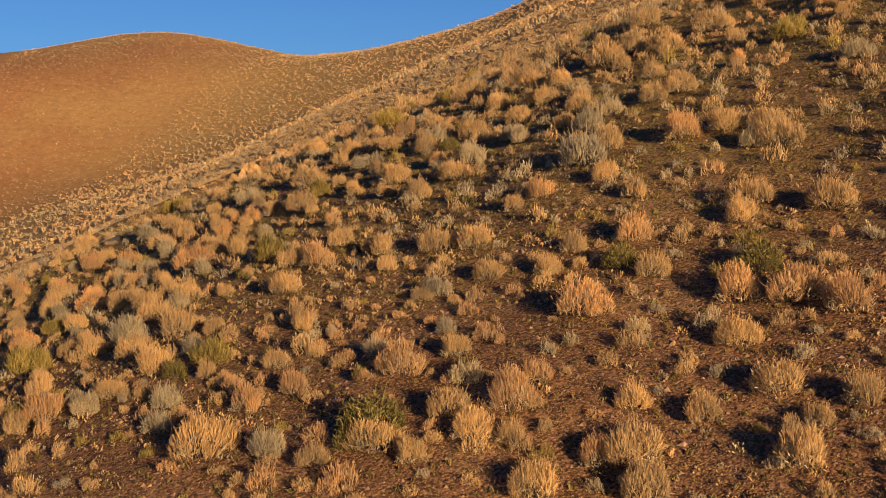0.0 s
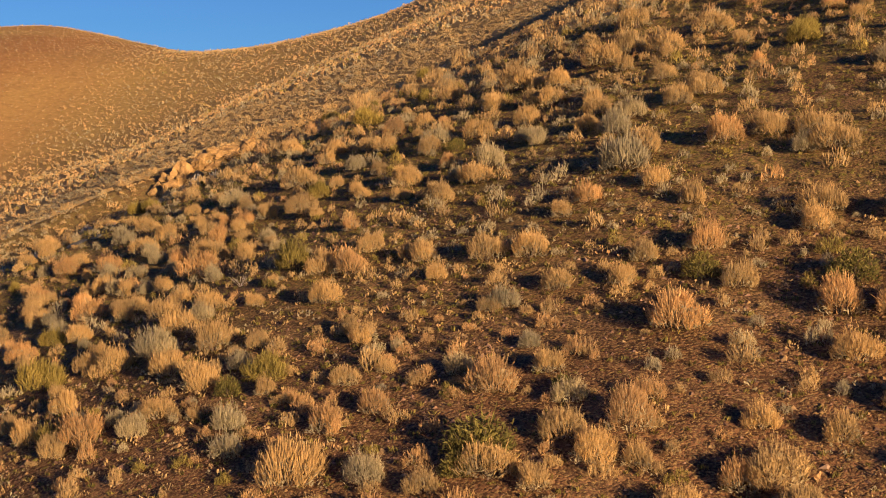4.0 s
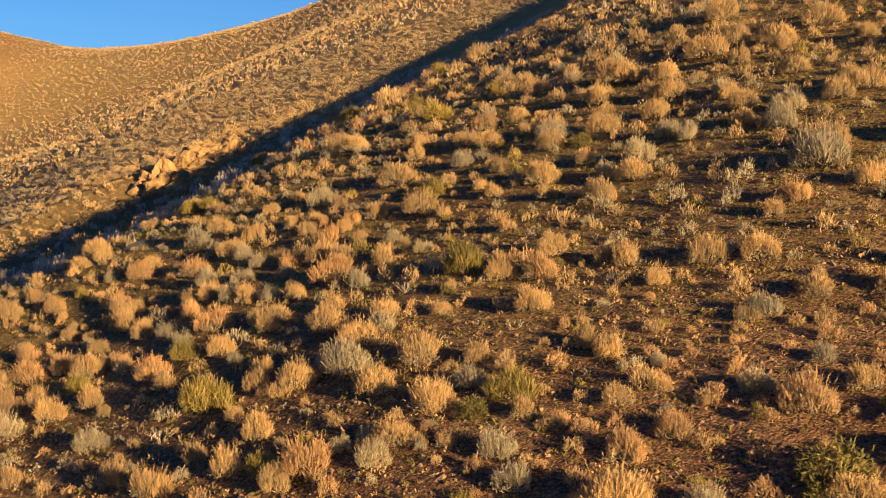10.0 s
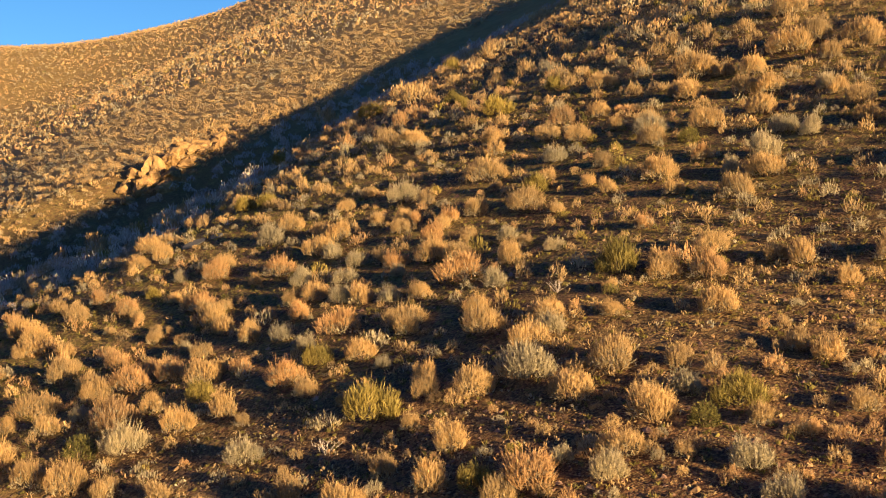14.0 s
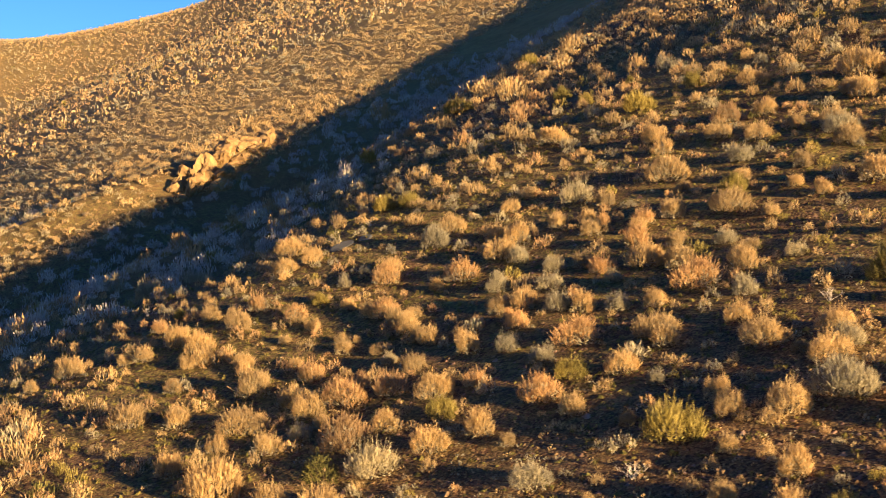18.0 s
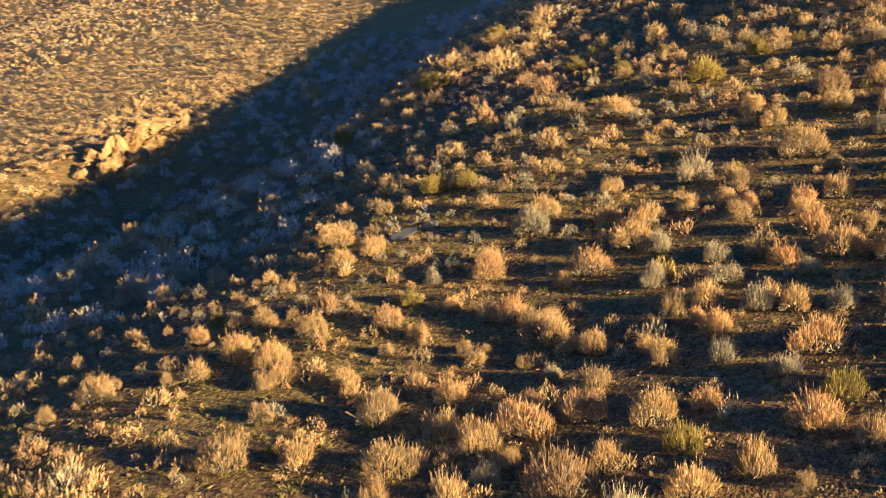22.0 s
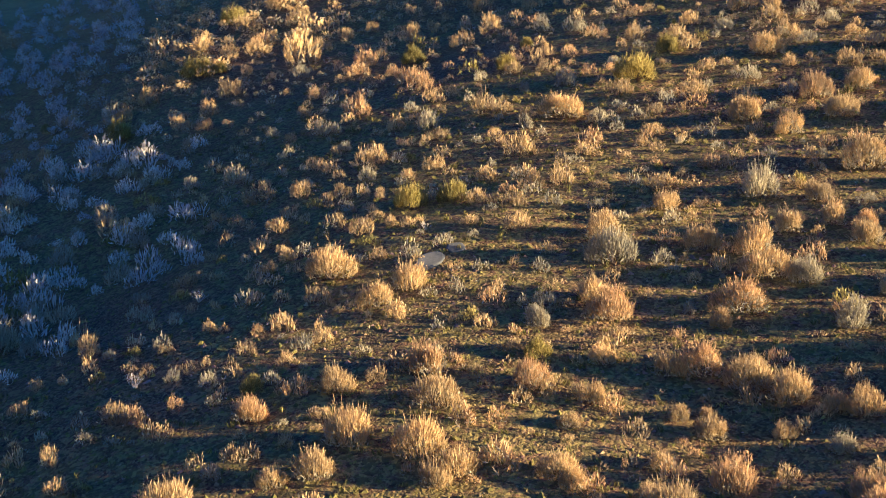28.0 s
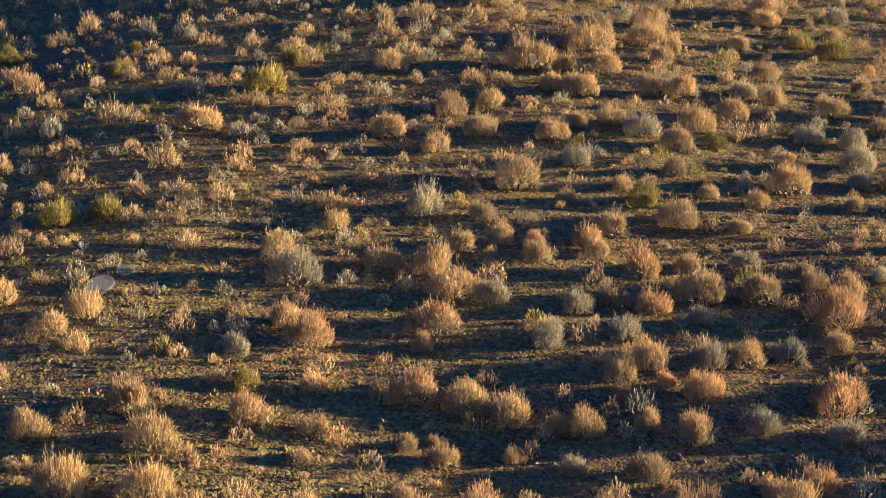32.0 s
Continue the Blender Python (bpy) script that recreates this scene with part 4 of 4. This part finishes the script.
FINE_SHAPES = [together(dome(360, 0.009, 5 + k % 5, 1.2), leaf_mass(50, 0.12, 0.014)) for k in range(12)]
NEAR_SHAPES = [together(dome(135, 0.0145, 4 + k % 5, 1.2), leaf_mass(24, 0.13, 0.02)) for k in range(18)]
MIDDLE_SHAPES = [together(dome(72, 0.02, 4 + k % 4, 1.15), leaf_mass(14, 0.15, 0.028)) for k in range(16)]
MID_SHAPES = [together(dome(28, 0.036, 3 + k % 4, 0.85, 0.8), leaf_mass(3, 0.16, 0.04)) for k in range(12)]
SHADE_SHAPES = [together(dome(130, 0.0155, 5 + k % 4, 1.1), leaf_mass(20, 0.12, 0.02)) for k in range(12)]
BANK_SHAPES = [together(dome(46, 0.025, 3 + k % 4, 0.95, 0.9), leaf_mass(10, 0.15, 0.03)) for k in range(14)]
FAR_SHAPES = [together(dome(7, 0.085, 1 + k % 3), leaf_mass(1, 0.25, 0.08)) for k in range(10)]

x, y = scatter(-11, 23, 88, 148, 0.86)
free, gap = clear_of(x, y, 0.04)
free &= (x < np.maximum(0.09 * y + 5.5, 0.4 * y - 5)) & ((x > -42) | (y > 50))
x, y, gap = x[free], y[free], gap[free]
size = rng_np.lognormal(-0.12, 0.3, len(x)) * np.clip(0.55 + gap * 0.12, 0.55, 1.0)
low = shadow_depth(x, y)
# lower and sparser growth between the bushes placed above
crowd = sum((np.hypot(x - sx, y - sy) < 5.0).astype(int) for sx, sy, sw in spots)
filled = (crowd >= 5) & (low < 0.3)
size = np.where(filled, np.minimum(size * 0.82, 0.9), np.minimum(size, np.where(low > 0.3, 0.95, 1.1)))
size = np.where(low > 0.3, np.clip(size * 1.4, 0.6, 1.3), size)
stay = rng_np.uniform(0, 1, len(x)) < np.where(filled, 0.9, np.where(low > 0.3, 0.6, 1.0))
x, y, size, low = x[stay], y[stay], size[stay], low[stay]
kinds = pick_kinds(x, y)
# most bushes in the sun's shadow get the pale grey painted for shade
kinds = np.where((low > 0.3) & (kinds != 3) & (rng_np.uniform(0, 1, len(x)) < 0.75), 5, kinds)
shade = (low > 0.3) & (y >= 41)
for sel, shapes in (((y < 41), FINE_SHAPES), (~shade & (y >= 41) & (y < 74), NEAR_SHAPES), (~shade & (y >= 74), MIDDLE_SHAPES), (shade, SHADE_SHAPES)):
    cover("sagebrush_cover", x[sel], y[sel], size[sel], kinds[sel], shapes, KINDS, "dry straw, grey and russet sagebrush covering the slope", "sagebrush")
rest = np.array([GROWN[n] for n in JOINED])
cover("sagebrush_cover", rest[:, 0], rest[:, 1], rest[:, 2] * 1.06, np.minimum(rest[:, 3], 4).astype(int), FINE_SHAPES, KINDS, "dry straw, grey and russet sagebrush farther up the slope", "sagebrush")
# bushes in the gully's shadow, coloured mostly with that painted shade grey
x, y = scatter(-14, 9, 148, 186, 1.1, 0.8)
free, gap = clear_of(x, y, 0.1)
free &= shadow_depth(x, y) > 0.35
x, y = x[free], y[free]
cover("gully_sagebrush", x, y, np.minimum(rng_np.lognormal(-0.2, 0.28, len(x)), 1.1), np.where(rng_np.uniform(0, 1, len(x)) < 0.75, 1, 0), SHADE_SHAPES, [GREY, SHADE_GREY], "low sagebrush crowding the shaded gully, its pale grey painted in for the shade", "sagebrush")
for r0, r1, apart, shapes in ((148, 186, 0.66, BANK_SHAPES), (186, 225, 0.72, MID_SHAPES)):
    x, y = scatter(-16, 22, r0, r1, apart)
    keep = (shadow_depth(x, y) < 0.35) & (x < np.where(np.hypot(x + 30, y + 60) < 190, 26.0, 2.0))
    x, y = x[keep], y[keep]
    kinds = pick_kinds(x, y)
    cover("distant_sagebrush", x, y, rng_np.lognormal(-0.38, 0.28, len(x)), np.where(kinds > 1, 0, kinds), shapes, KINDS, "dry sagebrush on the slope across the gully", "sagebrush")
x, y = scatter(-23, 3, 225, 548, 1.32)
keep = (x > -140) | (rng_np.uniform(0, 1, len(x)) < 0.8)
x, y = x[keep], y[keep]
cover("far_sagebrush", x, y, rng_np.lognormal(-0.4, 0.25, len(x)) * np.where(x > -140, 1.5, 1.0), pick_kinds(x, y), FAR_SHAPES, KINDS, "low tawny sagebrush dotting the far hill", "sagebrush")


# ---- stones, grass and rocks ----
def lump_shape(cuts, rough):
    """A rough stone of about unit size."""
    bm = bmesh.new()
    bmesh.ops.create_icosphere(bm, subdivisions=cuts, radius=0.5)
    ph = rng_np.uniform(0, 6, 6)
    for v in bm.verts:
        c = v.co
        k = 1 + rough * (math.sin(c.x * 7 + ph[0]) * math.cos(c.y * 8 + ph[1]) + 0.6 * math.sin(c.z * 11 + ph[2]) + rng_np.normal(0, 0.25))
        v.co = Vector((c.x * k * 1.2, c.y * k, c.z * k * 0.72))
    v = np.array([p.co[:] for p in bm.verts])
    f = np.array([[q.index for q in p.verts] for p in bm.faces])
    bm.free()
    return v, f, np.zeros(len(f), int)


def chip_shape():
    """A small angular stone or clod bedded in the soil: five slopes meeting off its middle."""
    a = np.arange(5) * 2 * np.pi / 5 + rng_np.uniform(-0.4, 0.4, 5)
    r = rng_np.uniform(0.35, 0.65, 5)
    v = np.concatenate([np.stack([np.cos(a) * r * 1.15, np.sin(a) * r * 0.9, np.full(5, -0.15)], 1), [(*rng_np.normal(0, 0.13, 2), rng_np.uniform(0.14, 0.32))]])
    return v, np.array([(k, (k + 1) % 5, 5) for k in range(5)]), np.zeros(5, int)


STONES = [chip_shape() for k in range(24)]
x, y = scatter(-9, 22, 89, 136, 0.24, 0.9)
keep = (lumps(x, y, 4.0, 31) + 0.6 * lumps(x, y, 1.3, 32) + rng_np.normal(0, 0.4, len(x)) > -0.55) & (x < np.maximum(0.09 * y + 4, 0.4 * y - 8))
x, y = x[keep], y[keep]
green = np.clip((y - 36) / 14, 0.12, 0.8) + 0.5 * lumps(x, y, 3.0, 33) > rng_np.uniform(0, 1, len(x))
sorts = np.where(green, 1, np.where(rng_np.uniform(0, 1, len(x)) < 0.35, 2, 0))
cover("scree", x, y, rng_np.lognormal(-2.3, 0.4, len(x)), sorts, STONES, [STONE, MOSS, LITTER], "rubble of small red-brown stones and mossy clods on the soil", "stones", sink=0.0)
TUFTS = [together(blades(np.stack([rng_np.normal(0, 0.2, 9), rng_np.normal(0, 0.2, 9), np.full(9, 0.25)], 1), np.stack([rng_np.normal(0, 0.45, 9), rng_np.normal(0, 0.45, 9), np.ones(9)], 1), np.full(9, 0.5), np.full(9, 0.05))) for k in range(6)]
x, y = scatter(-9, 22, 89, 140, 0.42, 0.85)
keep = lumps(x, y, 7.0, 21) + rng_np.normal(0, 0.35, len(x)) + np.clip((x + 28) * 0.03, -0.4, 0.5) > 0.05
# no tufts in the sun's shadow, which keeps the shaded ground darker
keep &= shadow_depth(x, y) < 0.35
x, y = x[keep], y[keep]
cover("low_grass", x, y, rng_np.uniform(0.14, 0.3, len(x)), np.zeros(len(x), int), TUFTS, [GRASS], "low green and straw grass tufts between the bushes", "grass")
SPRIGS = [together(dome(18, 0.036, 2 + k % 3, 0.9)) for k in range(10)]
x, y = scatter(-9, 22, 89, 146, 0.4, 0.85)
# sprigs too are left out of the shadow to darken the ground
keep = (lumps(x, y, 6.0, 41) + rng_np.normal(0, 0.5, len(x)) > np.clip((y - 40) * 0.06, 0, 0.6)) & (x < np.maximum(0.09 * y + 4, 0.4 * y - 8)) & (shadow_depth(x, y) < 0.35)
x, y = x[keep], y[keep]
cover("low_dry_growth", x, y, rng_np.lognormal(-1.2, 0.35, len(x)), pick_kinds(x, y), SPRIGS, KINDS, "ankle-high dry sprigs and seedlings between the bushes", "undergrowth")


def crag(seed):
    """A broken block of rock: flat facets cut off a ball, stepped by bedding and roughened."""
    bm = bmesh.new()
    bmesh.ops.create_icosphere(bm, subdivisions=4, radius=0.5)
    ways = rng_np.normal(0, 1, (11, 3))
    ways /= np.linalg.norm(ways, axis=1)[:, None]
    cut = rng_np.uniform(0.27, 0.42, 11)
    v = np.array([p.co[:] for p in bm.verts])
    for w, c in zip(ways, cut):
        over = v @ w - c
        v = v - np.where(over > 0, over, 0)[:, None] * w
    for p in v:
        at = Vector((p[0] * 3 + seed, p[1] * 3, p[2] * 3))
        bed = 0.1 * (math.floor(p[2] * 9 + noise.noise(at)) % 2)
        p[:2] *= 1.0 - bed
        p += np.array(noise.noise_vector(at * 1.2)) * 0.1 + np.array(noise.cell_vector(at * 1.7)) * 0.045 + np.array(noise.noise_vector(at * 5)) * 0.022
    f = np.array([[q.index for q in p.verts] for p in bm.faces])
    bm.free()
    return v, f


def outcrop(name, cx, cy, turn, swell, lumps_of, label):
    """A ledge of weathered boulders half sunk in the slope; each boulder is a part."""
    root = new(name)
    z0 = float(land(np.array([cx]), np.array([cy]))[0])
    root.location = (cx, cy, z0)
    c, s = math.cos(radians(turn)), math.sin(radians(turn))
    for dx, dy, w, h, tip in lumps_of:
        w, h = w * swell, h * swell
        v, f = crag(dx * 7 + dy * 3)
        ob = new("boulder", mesh_of("boulder", v, f, [ROCK]))
        ob.parent = root
        wx, wy = dx * c - dy * s, dx * s + dy * c
        gz = float(land(np.array([cx + wx]), np.array([cy + wy]))[0]) - z0
        ob.matrix_local = pose(wx, wy, gz - h * 0.1, tip, tip * 0.6, tip * 9) @ Matrix.Diagonal((w, w * 0.8, h * 1.35, 1))
    return tagged(root, label, "rock outcrop")


outcrop("rock_outcrop", -39.6, 106.6, 40, 1.25, [(0, 0, 2.2, 1.9, 8), (-1.4, -0.7, 1.6, 1.5, -12), (0.6, -1.5, 1.8, 1.2, 15), (1.7, 0.4, 2.1, 1.3, -6), (-0.4, -2.5, 1.4, 1.0, 20), (3.2, 0.8, 1.9, 1.1, 5), (4.6, 1.2, 2.1, 1.1, -10), (6.2, 1.6, 2.0, 1.5, 12), (2.4, -0.9, 1.7, 0.8, 0), (-1.9, 0.6, 1.2, 1.0, -18), (4.0, -0.4, 1.3, 0.7, 9), (-2.6, -1.2, 1.0, 0.8, 25), (1.1, -2.6, 0.9, 0.6, -20), (5.4, 0.3, 1.1, 0.8, 14), (-0.8, 1.0, 1.5, 1.3, 33), (2.9, 1.7, 1.4, 0.9, -24), (-3.3, -0.2, 0.8, 0.5, 11)], "craggy ledge of tawny weathered rock on the spur")
outcrop("rock_outcrop", -11.2, 91.0, 10, 1.0, [(0, 0, 1.0, 0.8, 6), (0.9, 0.4, 0.8, 0.6, -9), (-0.7, 0.5, 0.6, 0.5, 14)], "small pale rock cluster high on the slope")


def slab(cx, cy, turn):
    """A smooth weathered slab flush with the soil, broken in two."""
    root = new("flat_rock")
    z0 = float(land(np.array([cx]), np.array([cy]))[0])
    root.location = (cx, cy, z0)
    for dx, dy, w, d, name in ((-0.35, 0.0, 1.1, 0.8, "slab"), (0.5, 0.12, 0.6, 0.6, "slab")):
        v, f, kk = lump_shape(3, 0.05)
        v[:, 2] = np.clip(v[:, 2] * 1.5, -0.25, 0.18)
        ob = new(name, mesh_of(name, v, f, [SHADED_SLAB], smooth=True))
        ob.parent = root
        lift = float(land(np.array([cx + dx]), np.array([cy + dy]))[0]) - z0
        ob.matrix_local = pose(dx, dy, lift - 0.04, 16, -22, turn) @ Matrix.Diagonal((w * 0.8, d * 0.8, 0.5, 1))
    return tagged(root, "smooth flat rock lying bare on the slope, coloured dark blue-grey for a bush's shade", "rock")


slab(-30.0, 62.4, 20)
